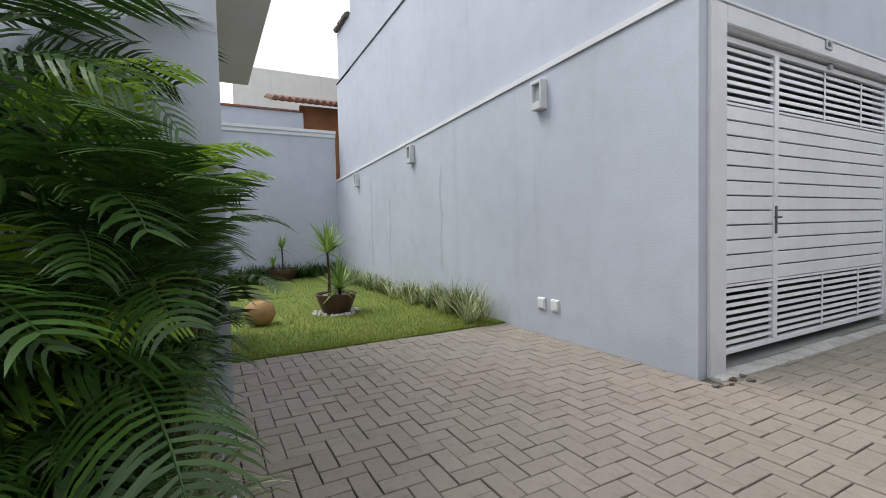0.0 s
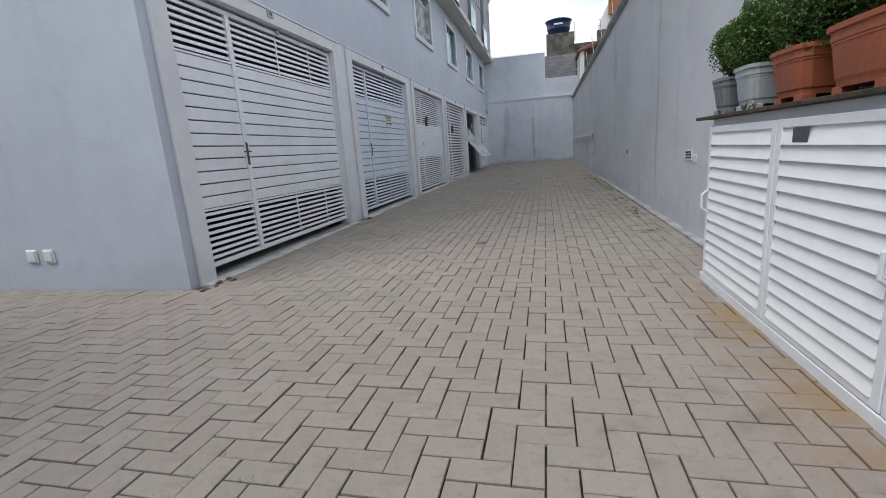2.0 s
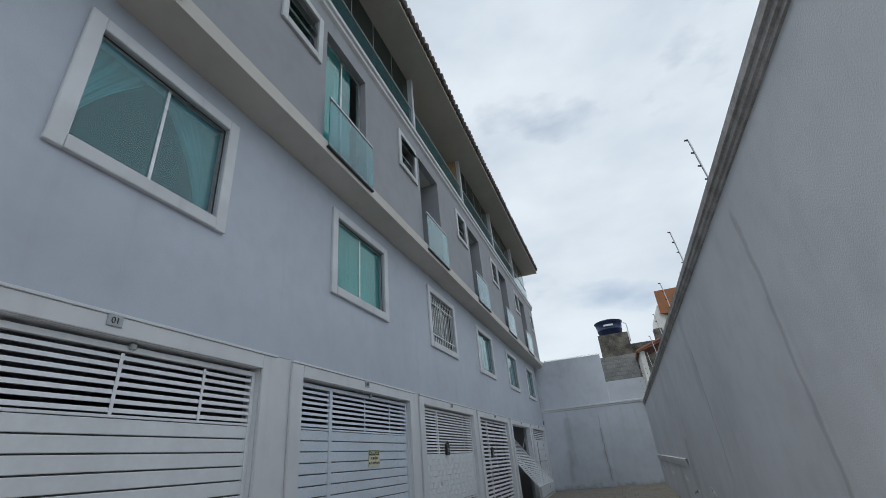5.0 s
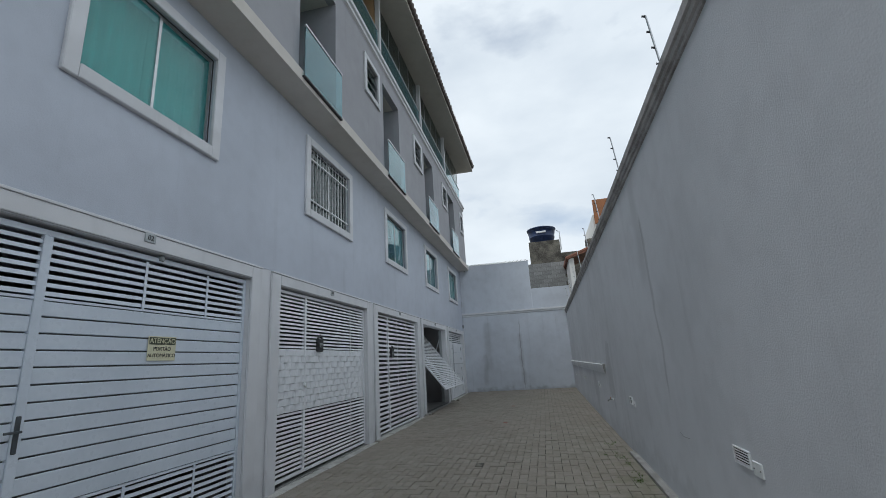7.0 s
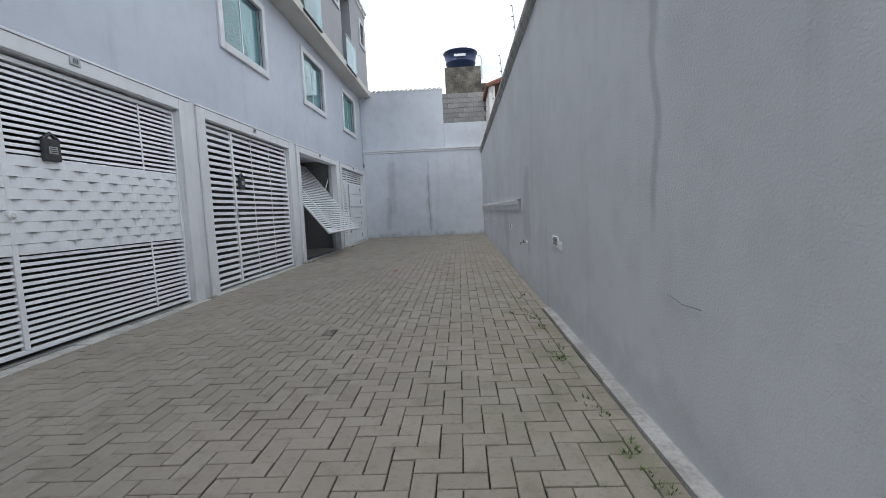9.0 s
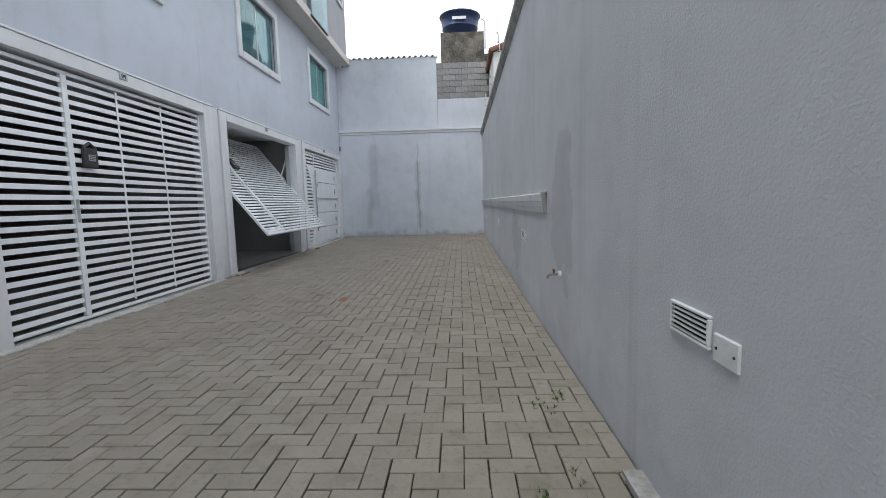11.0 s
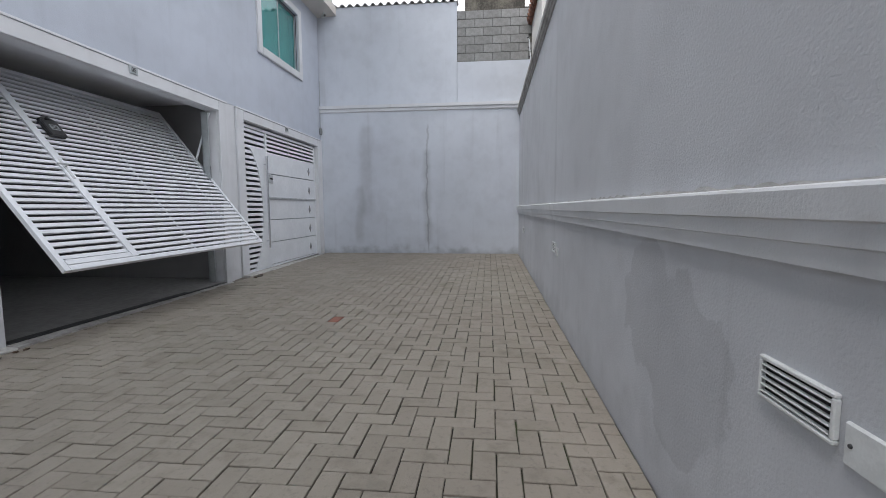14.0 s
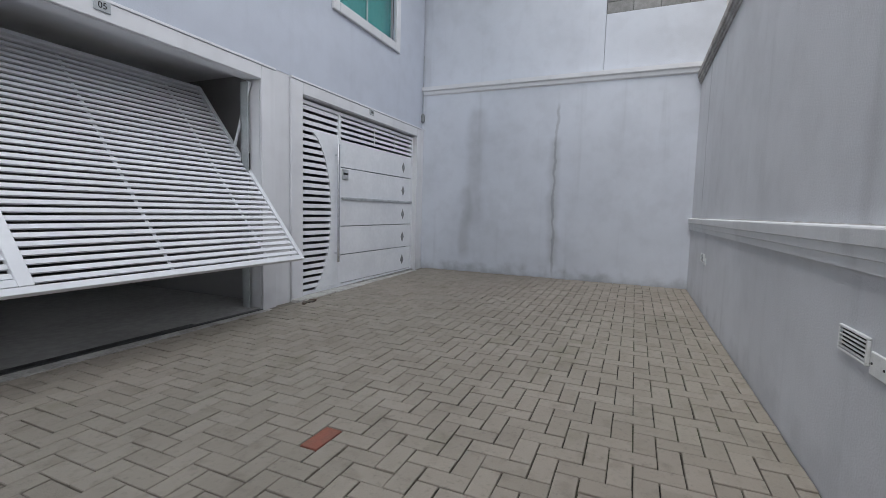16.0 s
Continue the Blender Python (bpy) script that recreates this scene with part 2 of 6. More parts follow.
M_SOIL = simple("dark_soil", (0.045, 0.032, 0.022), (0.025, 0.018, 0.013), 0.95, 8, 0, 0.8, 40)
M_GRANITE = simple("brown_granite", (0.08, 0.058, 0.034), (0.028, 0.028, 0.018), 0.8, 14, 0, 0.1, 60)
M_RED = simple("red_lid", (0.26, 0.085, 0.055), (0.20, 0.085, 0.06), 0.7, 12, 0, 0.3, 40)
M_BRASS = simple("worn_copper_tap", (0.42, 0.20, 0.10), (0.30, 0.14, 0.07), 0.4, 20, 0.8)
M_LOUVRE = simple("bright_white_enamel", (0.88, 0.89, 0.90), (0.82, 0.83, 0.84), 0.42, 2.0, 0.0, 0.04, 30)
M_PIPE = simple("grey_pipe", (0.085, 0.095, 0.105), (0.06, 0.07, 0.08), 0.5, 8)
M_PEBBLE = simple("white_pebbles", (0.62, 0.61, 0.58), (0.45, 0.44, 0.41), 0.8, 20, 0, 0.2, 40)
# tile colour taken down to stand in for dimness inside the garages
M_GFLOOR_SHADE = simple("garage_floor_shade_tile", (0.28, 0.28, 0.27), (0.23, 0.23, 0.22), 0.5, 1.5)
M_THRESH = simple("pale_threshold_cement", (0.56, 0.55, 0.53), (0.36, 0.35, 0.33), 0.85, 4, 0, 0.5, 50)
M_PAPER = simple("white_paper", (0.75, 0.75, 0.75), (0.68, 0.68, 0.69), 0.8, 10)


def leafy(name, c1, c2, rough=0.45, through_light=0.25):
    """Leaf: two greens that change from leaf to leaf, with some light passing through."""
    m, n, l, p = nodes_of(name)
    geo = n.new("ShaderNodeNewGeometry")
    co = n.new("ShaderNodeTexCoord")
    f = maths(n, l, "ADD", maths(n, l, "MULTIPLY", geo.outputs["Random Per Island"], 0.6), maths(n, l, "MULTIPLY", noisy(n, l, co.outputs["Object"], 5), 0.4))
    col = blend(n, l, f, c1, c2)
    l.new(col, p.inputs["Base Color"])
    p.inputs["Roughness"].default_value = rough
    tr = n.new("ShaderNodeBsdfTranslucent")
    l.new(col, tr.inputs["Color"])
    mx = n.new("ShaderNodeMixShader")
    mx.inputs[0].default_value = through_light
    l.new(p.outputs[0], mx.inputs[1])
    l.new(tr.outputs[0], mx.inputs[2])
    l.new(mx.outputs[0], n["Material Output"].inputs["Surface"])
    return m


M_PALM = leafy("palm_leaf", (0.011, 0.040, 0.009), (0.085, 0.180, 0.028), 0.34, 0.20)
M_PALMLIGHT = leafy("young_palm_leaf", (0.22, 0.42, 0.03), (0.42, 0.60, 0.07), 0.36, 0.35)
M_PALMSTEM = simple("palm_stem", (0.10, 0.13, 0.04), (0.16, 0.15, 0.06), 0.6, 10)
M_BOX = leafy("boxwood_leaf", (0.032, 0.076, 0.014), (0.105, 0.185, 0.036), 0.35)
M_BOXTIP = leafy("fresh_boxwood_leaf", (0.07, 0.15, 0.03), (0.13, 0.24, 0.05), 0.4)
M_STRIPE = leafy("striped_leaf", (0.14, 0.21, 0.06), (0.66, 0.66, 0.42), 0.5)
M_SPEAR = leafy("grey_green_leaf", (0.060, 0.10, 0.028), (0.21, 0.25, 0.09), 0.5)
M_YUCCA = leafy("yucca_leaf", (0.10, 0.21, 0.04), (0.32, 0.43, 0.10), 0.45)
M_GRASS = leafy("grass_blade", (0.13, 0.19, 0.022), (0.26, 0.32, 0.045), 0.6, 0.35)
M_LAWN = simple("lawn_turf", (0.11, 0.15, 0.022), (0.16, 0.20, 0.035), 0.95, 3, 0, 0.8, 60)
M_MOSS = leafy("weed_leaf", (0.05, 0.10, 0.02), (0.13, 0.18, 0.05), 0.7)
M_WOOD = simple("shrub_wood", (0.10, 0.065, 0.04), (0.06, 0.042, 0.03), 0.85, 20, 0, 0.4, 60)


def paving():
    """Grey-brown concrete pavers: tone from piece to piece, blotches, worn grit and greenish stains by the boundary wall."""
    m, n, l, p = nodes_of("concrete_paver")
    geo, ob, co = n.new("ShaderNodeNewGeometry"), n.new("ShaderNodeObjectInfo"), n.new("ShaderNodeTexCoord")
    v = co.outputs["Object"]
    r = maths(n, l, "FRACT", maths(n, l, "ADD", geo.outputs["Random Per Island"], ob.outputs["Random"]))
    f = maths(n, l, "ADD", maths(n, l, "MULTIPLY", r, 0.28), maths(n, l, "MULTIPLY", noisy(n, l, v, 1.3, 5), 0.72))
    col = blend(n, l, ranged(n, l, f, 0.2, 0.8), (0.240, 0.220, 0.182), (0.318, 0.291, 0.245))
    warm = n.new("ShaderNodeSeparateXYZ")
    l.new(v, warm.inputs[0])
    blush = maths(n, l, "MULTIPLY", ranged(n, l, noisy(n, l, v, 0.35, 4), 0.40, 0.70, 0.25, 0.8), ranged(n, l, warm.outputs["X"], 2.0, 7.0, 1.0, 0.4))
    col = blend(n, l, blush, col, (0.30, 0.238, 0.208))
    col = blend(n, l, ranged(n, l, noisy(n, l, v, 30, 6, 0.7), 0.50, 0.74, 0, 0.5), col, (0.15, 0.138, 0.12))
    col = blend(n, l, ranged(n, l, noisy(n, l, v, 2.2, 6), 0.60, 0.74, 0, 0.4), col, (0.15, 0.145, 0.095))
    col = blend(n, l, ranged(n, l, noisy(n, l, v, 7.0, 6), 0.52, 0.72, 0, 0.42), col, (0.160, 0.142, 0.115))
    sep = n.new("ShaderNodeSeparateXYZ")
    l.new(v, sep.inputs[0])
    green = maths(n, l, "MULTIPLY", ranged(n, l, sep.outputs["Y"], -2.2, -1.0, 1, 0), ranged(n, l, noisy(n, l, v, 3.0, 6), 0.42, 0.66, 0, 0.35))
    green = maths(n, l, "MULTIPLY", green, maths(n, l, "MULTIPLY", ranged(n, l, sep.outputs["X"], 4.5, 7.0), ranged(n, l, sep.outputs["X"], 11.5, 14.0, 1, 0.2)))
    col = blend(n, l, green, col, (0.115, 0.125, 0.055))
    rust = maths(n, l, "MULTIPLY", ranged(n, l, sep.outputs["Y"], -1.96, -1.55, 1, 0), ranged(n, l, sep.outputs["X"], 2.9, 3.5, 1, 0))
    col = blend(n, l, maths(n, l, "MULTIPLY", rust, ranged(n, l, noisy(n, l, v, 4.0, 5), 0.36, 0.60, 0, 0.75)), col, (0.27, 0.175, 0.075))
    l.new(col, p.inputs["Base Color"])
    p.inputs["Roughness"].default_value = 0.86
    bumped(n, l, p, maths(n, l, "ADD", noisy(n, l, v, 120, 4), noisy(n, l, v, 26, 4)), 0.8, 0.004)
    return m


M_PAVER = paving()


def joints():
    """Joint bed: dark soil by the boundary wall and in open spots, swept full of pale sand along the gates."""
    m, n, l, p = nodes_of("sandy_joint")
    co, sep = n.new("ShaderNodeTexCoord"), n.new("ShaderNodeSeparateXYZ")
    v = co.outputs["Object"]
    l.new(v, sep.inputs[0])
    drift = maths(n, l, "ADD", sep.outputs["Y"], maths(n, l, "MULTIPLY", maths(n, l, "SUBTRACT", noisy(n, l, v, 0.8, 4), 0.5), 3.0))
    sand = maths(n, l, "MULTIPLY", ranged(n, l, drift, -0.6, 1.5), ranged(n, l, sep.outputs["X"], 2.6, 4.2, 0.05, 1.0))
    dark = blend(n, l, ranged(n, l, noisy(n, l, v, 3.2, 5), 0.40, 0.62), (0.045, 0.039, 0.030), (0.010, 0.010, 0.008))
    moss = maths(n, l, "MULTIPLY", ranged(n, l, drift, -2.4, -1.0, 1, 0), ranged(n, l, noisy(n, l, v, 5.0, 5), 0.44, 0.6))
    dark = blend(n, l, moss, dark, (0.035, 0.052, 0.014))
    l.new(blend(n, l, sand, dark, (0.175, 0.160, 0.132)), p.inputs["Base Color"])
    p.inputs["Roughness"].default_value = 0.95
    bumped(n, l, p, noisy(n, l, v, 80, 5), 0.8, 0.004)
    return m


M_JOINT = joints()


# ---- building helpers ----
def finish(bm, name, mat, smooth=False):
    me = bpy.data.meshes.new(name)
    bm.normal_update()
    bm.to_mesh(me)
    bm.free()
    me.materials.append(mat)
    if smooth:
        for f in me.polygons:
            f.use_smooth = True
    return me


def bx(bm, x0, x1, y0, y1, z0, z1, m=None):
    vs = [bm.verts.new((x, y, z)) for z in (z0, z1) for y in (y0, y1) for x in (x0, x1)]
    if m is not None:
        for v in vs:
            v.co = m @ v.co
    for q in ((0, 2, 3, 1), (4, 5, 7, 6), (0, 1, 5, 4), (2, 6, 7, 3), (0, 4, 6, 2), (1, 3, 7, 5)):
        bm.faces.new([vs[i] for i in q])
    return vs


def bev(bm, w=0.004, seg=1):
    bmesh.ops.bevel(bm, geom=list(bm.edges), offset=w, segments=seg, affect="EDGES", profile=0.6)
    return bm


def box(x0, x1, y0, y1, z0, z1, bevel=0.0):
    bm = bmesh.new()
    bx(bm, x0, x1, y0, y1, z0, z1)
    return bev(bm, bevel) if bevel else bm


def extrude_x(pts, x0, x1):
    """A solid with the outline pts (y, z), from x0 to x1."""
    bm = bmesh.new()
    a = [bm.verts.new((x0, y, z)) for y, z in pts]
    b = [bm.verts.new((x1, y, z)) for y, z in pts]
    k = len(pts)
    bm.faces.new(a)
    bm.faces.new(b[::-1])
    for i in range(k):
        bm.faces.new((a[i], b[i], b[(i + 1) % k], a[(i + 1) % k]))
    bmesh.ops.recalc_face_normals(bm, faces=bm.faces)
    return bm


def lathe(prof, seg=24, bm=None, closed=True):
    bm = bm or bmesh.new()
    rings = []
    for r, z in prof:
        rings.append([bm.verts.new((r * math.cos(2 * math.pi * i / seg), r * math.sin(2 * math.pi * i / seg), z)) for i in range(seg)])
    for a, b in zip(rings, rings[1:]):
        for i in range(seg):
            bm.faces.new((a[i], a[(i + 1) % seg], b[(i + 1) % seg], b[i]))
    if closed:
        bm.faces.new(rings[0][::-1])
        bm.faces.new(rings[-1])
    return bm


def tube(pts, r, seg=8, bm=None):
    """A round bar through the points."""
    bm = bm or bmesh.new()
    pts = [Vector(p) for p in pts]
    rings = []
    for i, p in enumerate(pts):
        d = (pts[min(i + 1, len(pts) - 1)] - pts[max(i - 1, 0)]).normalized()
        u = d.orthogonal().normalized() if not rings else (u - d * u.dot(d)).normalized()
        w = d.cross(u)
        rr = r[i] if isinstance(r, (list, tuple)) else r
        rings.append([bm.verts.new(p + (u * math.cos(2 * math.pi * k / seg) + w * math.sin(2 * math.pi * k / seg)) * rr) for k in range(seg)])
    for a, b in zip(rings, rings[1:]):
        for i in range(seg):
            bm.faces.new((a[i], a[(i + 1) % seg], b[(i + 1) % seg], b[i]))
    bm.faces.new(rings[0][::-1])
    bm.faces.new(rings[-1])
    return bm


def struct(name, bm, mat, label, category="wall"):
    return tagged(new(name, finish(bm, name, mat)), label, category, kind="structure")


def thing(name, at, label, category, group="", kind=""):
    ob = new(name)
    ob.empty_display_size = 0.1
    ob.location = at
    return tagged(ob, label, category, group, kind)


def part(name, bm, mat, parent, label="", at=None, smooth=False):
    """One mesh under a thing or part; bm may be a bmesh or a mesh that is shared."""
    me = bm if isinstance(bm, bpy.types.Mesh) else finish(bm, name, mat, smooth)
    ob = new(name, me)
    ob.parent = parent
    if at is not None:
        ob.matrix_basis = at if isinstance(at, Matrix) else Matrix.Translation(at)
    if name in ("leaves", "foliage", "fresh_tips", "pebbles"):
        tagged(ob, kind="stuff")
    return tagged(ob, label) if label else ob


def words(name, text, size, mat, parent, at, label="", deep=0.002, turn=None):
    """Lettering as a mesh, standing upright and facing -y."""
    cu = bpy.data.curves.new(name, "FONT")
    cu.body, cu.size, cu.extrude, cu.align_x, cu.align_y = text, size, deep, "CENTER", "CENTER"
    tmp = bpy.data.objects.new(name, cu)
    scene.collection.objects.link(tmp)
    bpy.context.view_layer.update()
    me = bpy.data.meshes.new_from_object(tmp.evaluated_get(bpy.context.evaluated_depsgraph_get()))
    bpy.data.objects.remove(tmp)
    me.materials.clear()
    me.materials.append(mat)
    ob = new(name, me)
    ob.parent = parent
    ob.matrix_basis = Matrix.Translation(at) @ (turn or pose(0, 0, 0, 90, 0, 0))
    return tagged(ob, label) if label else ob


def pierced(axis, c0, c1, a0, a1, z0, z1, holes):
    """A wall with thickness c0..c1 along x ("x": it runs along x) or y, with openings (a0, a1, z0, z1) through it."""
    us = sorted({a0, a1, *[h[0] for h in holes], *[h[1] for h in holes]})
    zs = sorted({z0, z1, *[h[2] for h in holes], *[h[3] for h in holes]})
    us, zs = [u for u in us if a0 <= u <= a1], [z for z in zs if z0 <= z <= z1]

    def solid(i, j):
        if not (0 <= i < len(us) - 1 and 0 <= j < len(zs) - 1):
            return False
        u, z = (us[i] + us[i + 1]) / 2, (zs[j] + zs[j + 1]) / 2
        return not any(h[0] < u < h[1] and h[2] < z < h[3] for h in holes)

    bm = bmesh.new()
    memo = {}

    def v(i, j, c):
        if (i, j, c) not in memo:
            memo[i, j, c] = bm.verts.new((us[i], c, zs[j]) if axis == "x" else (c, us[i], zs[j]))
        return memo[i, j, c]

    for i in range(len(us) - 1):
        for j in range(len(zs) - 1):
            if not solid(i, j):
                continue
            for c in (c0, c1):
                bm.faces.new((v(i, j, c), v(i + 1, j, c), v(i + 1, j + 1, c), v(i, j + 1, c)))
            for di, dj, e in ((-1, 0, ((i, j), (i, j + 1))), (1, 0, ((i + 1, j), (i + 1, j + 1))), (0, -1, ((i, j), (i + 1, j))), (0, 1, ((i, j + 1), (i + 1, j + 1)))):
                if not solid(i + di, j + dj):
                    (p, q), (r, s) = e
                    bm.faces.new((v(p, q, c0), v(r, s, c0), v(r, s, c1), v(p, q, c1)))
    bmesh.ops.recalc_face_normals(bm, faces=bm.faces)
    return bm


def rise(x):
    """Height of the paving: it climbs a little towards the end wall."""
    return 0.006 * min(max(x - 3.28, 0.0), 22.4) + 0.005 * min(max(x - 16.5, 0.0), 9.2)


def blade_fan(bm, at, count, length, width, spread, lift=1.0, rnd=random, droop=0.5, seg=3):
    """A tuft of strap leaves from one point."""
    for _ in range(count):
        a = rnd.uniform(0, 2 * math.pi)
        tilt = rnd.uniform(0.05, spread)
        L, w = length * rnd.uniform(0.65, 1.1), width * rnd.uniform(0.7, 1.2)
        d = Vector((math.cos(a), math.sin(a), 0))
        side = Vector((-d.y, d.x, 0))
        p = Vector(at)
        prev = None
        for k in range(seg + 1):
            t = k / seg
            ang = tilt + droop * t * t * rnd.uniform(0.7, 1.3)
            if k:
                p = p + (d * math.sin(ang) + Vector((0, 0, lift * math.cos(ang)))) * (L / seg)
            ww = w * (1 - t) ** 0.7 * (0.6 + 0.4 * min(1, t * 4))
            if k == seg:
                cur = (bm.verts.new(p),)
            else:
                cur = (bm.verts.new(p - side * ww / 2), bm.verts.new(p + side * ww / 2))
            if prev:
                bm.faces.new((prev[0], prev[1], *cur[::-1]) if len(cur) == 2 else (prev[0], prev[1], cur[0]))
            prev = cur
    return bm


# ---- the setting ----
FX0, FX1 = 3.28, 25.60          # front corner of the row of houses, end wall
GATES = [(3.58, 6.72), (7.40, 10.40), (11.03, 14.15), (14.75, 17.92), (18.56, 21.62), (22.27, 25.34)]
WINDOWS = [(4.47, 5.86), (8.05, 9.55), (11.78, 13.32), (15.53, 17.05), (19.31, 20.85), (22.98, 24.50)]
PARTY = [7.06, 10.72, 14.45, 18.24, 21.95]
GATE_Z0, GATE_Z1, WIN_Z0, WIN_Z1 = 0.10, 2.63, 3.99, 5.12
LEDGE, UP0, STRING, EAVE = 5.55, 5.72, 8.55, 10.45

# ground: one sheet to the horizon, climbing gently along the drive
bm = bmesh.new()
xs, ys = [-300, -8, 3.28, 6, 9, 12, 16.5, 18, 21, 25.68, 60, 400], [-300, -3, 0, 3, 13, 300]
grid = [[bm.verts.new((x, y, rise(x) - 0.014)) for y in ys] for x in xs]
for i in range(len(xs) - 1):
    for j in range(len(ys) - 1):
        bm.faces.new((grid[i][j], grid[i + 1][j], grid[i + 1][j + 1], grid[i][j + 1]))
ground = struct("ground", bm, M_JOINT, "dark sandy joint bed under the paving", "ground")

# row of houses: street wall with gate and window openings
holes = [(a, b, -1, GATE_Z1) for a, b in GATES] + [(a, b, WIN_Z0, WIN_Z1) for a, b in WINDOWS]
struct("wall_facade_lower", pierced("x", 2.222, 2.40, FX0 + 0.201, FX1, -0.1, 2.80, holes[:6]), M_TRIM, "white painted piers between the garage gates")
struct("wall_facade", pierced("x", 2.216, 2.40, FX0 + 0.03, FX1, 2.80, LEDGE, holes[6:]), M_FACADE, "pale grey-blue rendered house wall over the garage gates")
BALC = [(p + 0.05, p + 1.27) for p in [3.45, *PARTY]]
SMALL = [(p + 2.72, p + 3.40) for p in [3.45, *PARTY[:4]]] + [(24.6, 25.2)]
SZ0, SZ1 = 7.22, 7.95
uholes = [(a, b, UP0, 8.05) for a, b in BALC] + [(a, b, SZ0, SZ1) for a, b in SMALL]
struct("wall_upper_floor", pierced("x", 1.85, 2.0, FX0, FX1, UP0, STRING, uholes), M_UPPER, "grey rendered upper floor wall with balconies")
# side wall by the garden: lower part with a ledge, upper parts stepped back
bm = extrude_x([(2.218, -0.1), (12.3, -0.1), (12.3, 2.50), (2.218, 2.82)], FX0, FX0 + 0.2)
struct("wall_side_lower", bm, M_SIDE, "long pale grey-blue garden wall with faint water streaks")
bm = extrude_x([(2.222, 2.825), (12.25, 2.505), (12.25, 2.56), (2.222, 2.88)], FX0 - 0.02, FX0 + 0.19)
struct("trim_side_ledge", bm, M_TRIM, "narrow white ledge along the garden wall", "trim")
bm = bmesh.new()
bx(bm, FX0 + 0.05, FX0 + 0.25, 2.40, 10.9, 2.4, 5.28)
bx(bm, FX0 + 0.05, FX0 + 0.25, 10.9, 12.1, 2.4, 5.05)
bx(bm, FX0 + 0.10, FX0 + 0.25, 2.0, 10.9, 5.30, EAVE + 0.3)
bx(bm, FX0 + 0.10, FX0 + 0.25, 10.9, 12.1, 5.06, 6.40)
struct("wall_side_upper", bm, M_SIDE, "pale grey-blue upper house side wall, stepped back")
struct("trim_side_upper", extrude_x([(2.4, 5.285), (12.1, 5.055), (12.1, 5.08), (2.4, 5.31)], FX0 + 0.03, FX0 + 0.10), M_DARK, "thin dark flashing line on the side wall", "trim")
# roof tiles on the far end of the side wall
edge_tiles = thing("roof_edge", (FX0 + 0.02, 11.0, 6.40), "row of weathered clay tiles on the wall top", "roof edge", kind="structure")
tile_me = finish(tube([(0, -0.07, 0), (0, 0.07, 0.05)], 0.07, 8), "tile", M_DARKTILE)
for k in range(9):
    part("tile", tile_me, M_DARKTILE, edge_tiles, at=(0.06, 0.06 + 0.125 * k, 0.03 + 0.012 * (k % 3)))

# garages behind the gates, ceilings and floors
bm = box(FX0 + 0.2, 16.5, 2.235, 7.4, -0.1, 0.008)
bx(bm, 16.5, FX1, 2.235, 7.4, -0.1, 0.008)
for v in bm.verts:
    v.co.z += rise(v.co.x)
struct("garage_floor", bm, M_GFLOOR_SHADE, "tiled garage floor, colour darkened to deepen garage shade", "floor")
struct("room_ceiling", box(FX0 + 0.2, FX1, 2.41, 7.39, 5.30, 5.34), M_ROOM_SHADE, "ceiling of the first floor rooms, darkened as room shade", "ceiling")
struct("garage_ceiling", box(FX0 + 0.2, FX1, 2.40, 7.4, 2.78, 2.95), M_TRIM, "white painted garage ceiling", "ceiling")
struct("wall_garage_back", box(FX0 + 0.2, FX1, 7.4, 7.6, -0.1, EAVE), M_INNER_SHADE, "wall at the back of the garages, paint darkened for shade")
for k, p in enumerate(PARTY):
    struct("wall_party_%d" % (k + 1), box(p - 0.09, p + 0.09, 2.40, 7.4, -0.05, 2.78), M_INNER_SHADE, "party wall between two garages, paint darkened for shade")
    struct("wall_room_party_%d" % (k + 1), box(p - 0.07, p + 0.07, 2.40, 7.4, 2.95, LEDGE), M_ROOM_SHADE, "party wall between two rooms, paint darkened as room shade")
    struct("wall_upper_party_%d" % (k + 1), box(p - 0.07, p + 0.07, 2.9, 7.4, UP0, STRING), M_INNER_SHADE, "party wall between two upper rooms, in the shade-darkened paint")
bm = bmesh.new()
bx(bm, FX0 + 0.2, FX1, 1.80, 7.4, LEDGE + 0.02, UP0)
struct("floor_upper", bm, M_BEIGE, "projecting upper floor slab", "floor")
struct("trim_ledge", extrude_x([(1.77, LEDGE), (2.22, LEDGE - 0.02), (2.22, LEDGE + 0.018), (1.80, LEDGE + 0.018), (1.80, UP0 + 0.02), (1.77, UP0 + 0.02)], FX0, FX1 + 0.02), M_BEIGE, "beige painted ledge under the upper floor", "trim")
struct("floor_terrace", box(FX0 + 0.2, FX1, 2.0, 7.4, STRING - 0.25, STRING), M_BEIGE, "roof terrace slab", "floor")
struct("trim_string_course", extrude_x([(1.85, 8.42), (1.80, 8.45), (1.80, 8.53), (1.76, 8.55), (1.76, 8.64), (1.80, 8.66), (2.0, 8.66), (2.0, 8.552), (1.85, 8.552)], FX0, FX1 + 0.02), M_TRIM, "white moulded string course under the roof terraces", "trim")
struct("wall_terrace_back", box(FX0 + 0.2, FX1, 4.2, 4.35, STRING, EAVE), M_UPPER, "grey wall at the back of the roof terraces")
for k, p in enumerate(PARTY):
    struct("wall_terrace_party_%d" % (k + 1), box(p - 0.07, p + 0.07, 2.0, 4.2, STRING, EAVE), M_PEACH, "warm peach wall between two roof terraces")
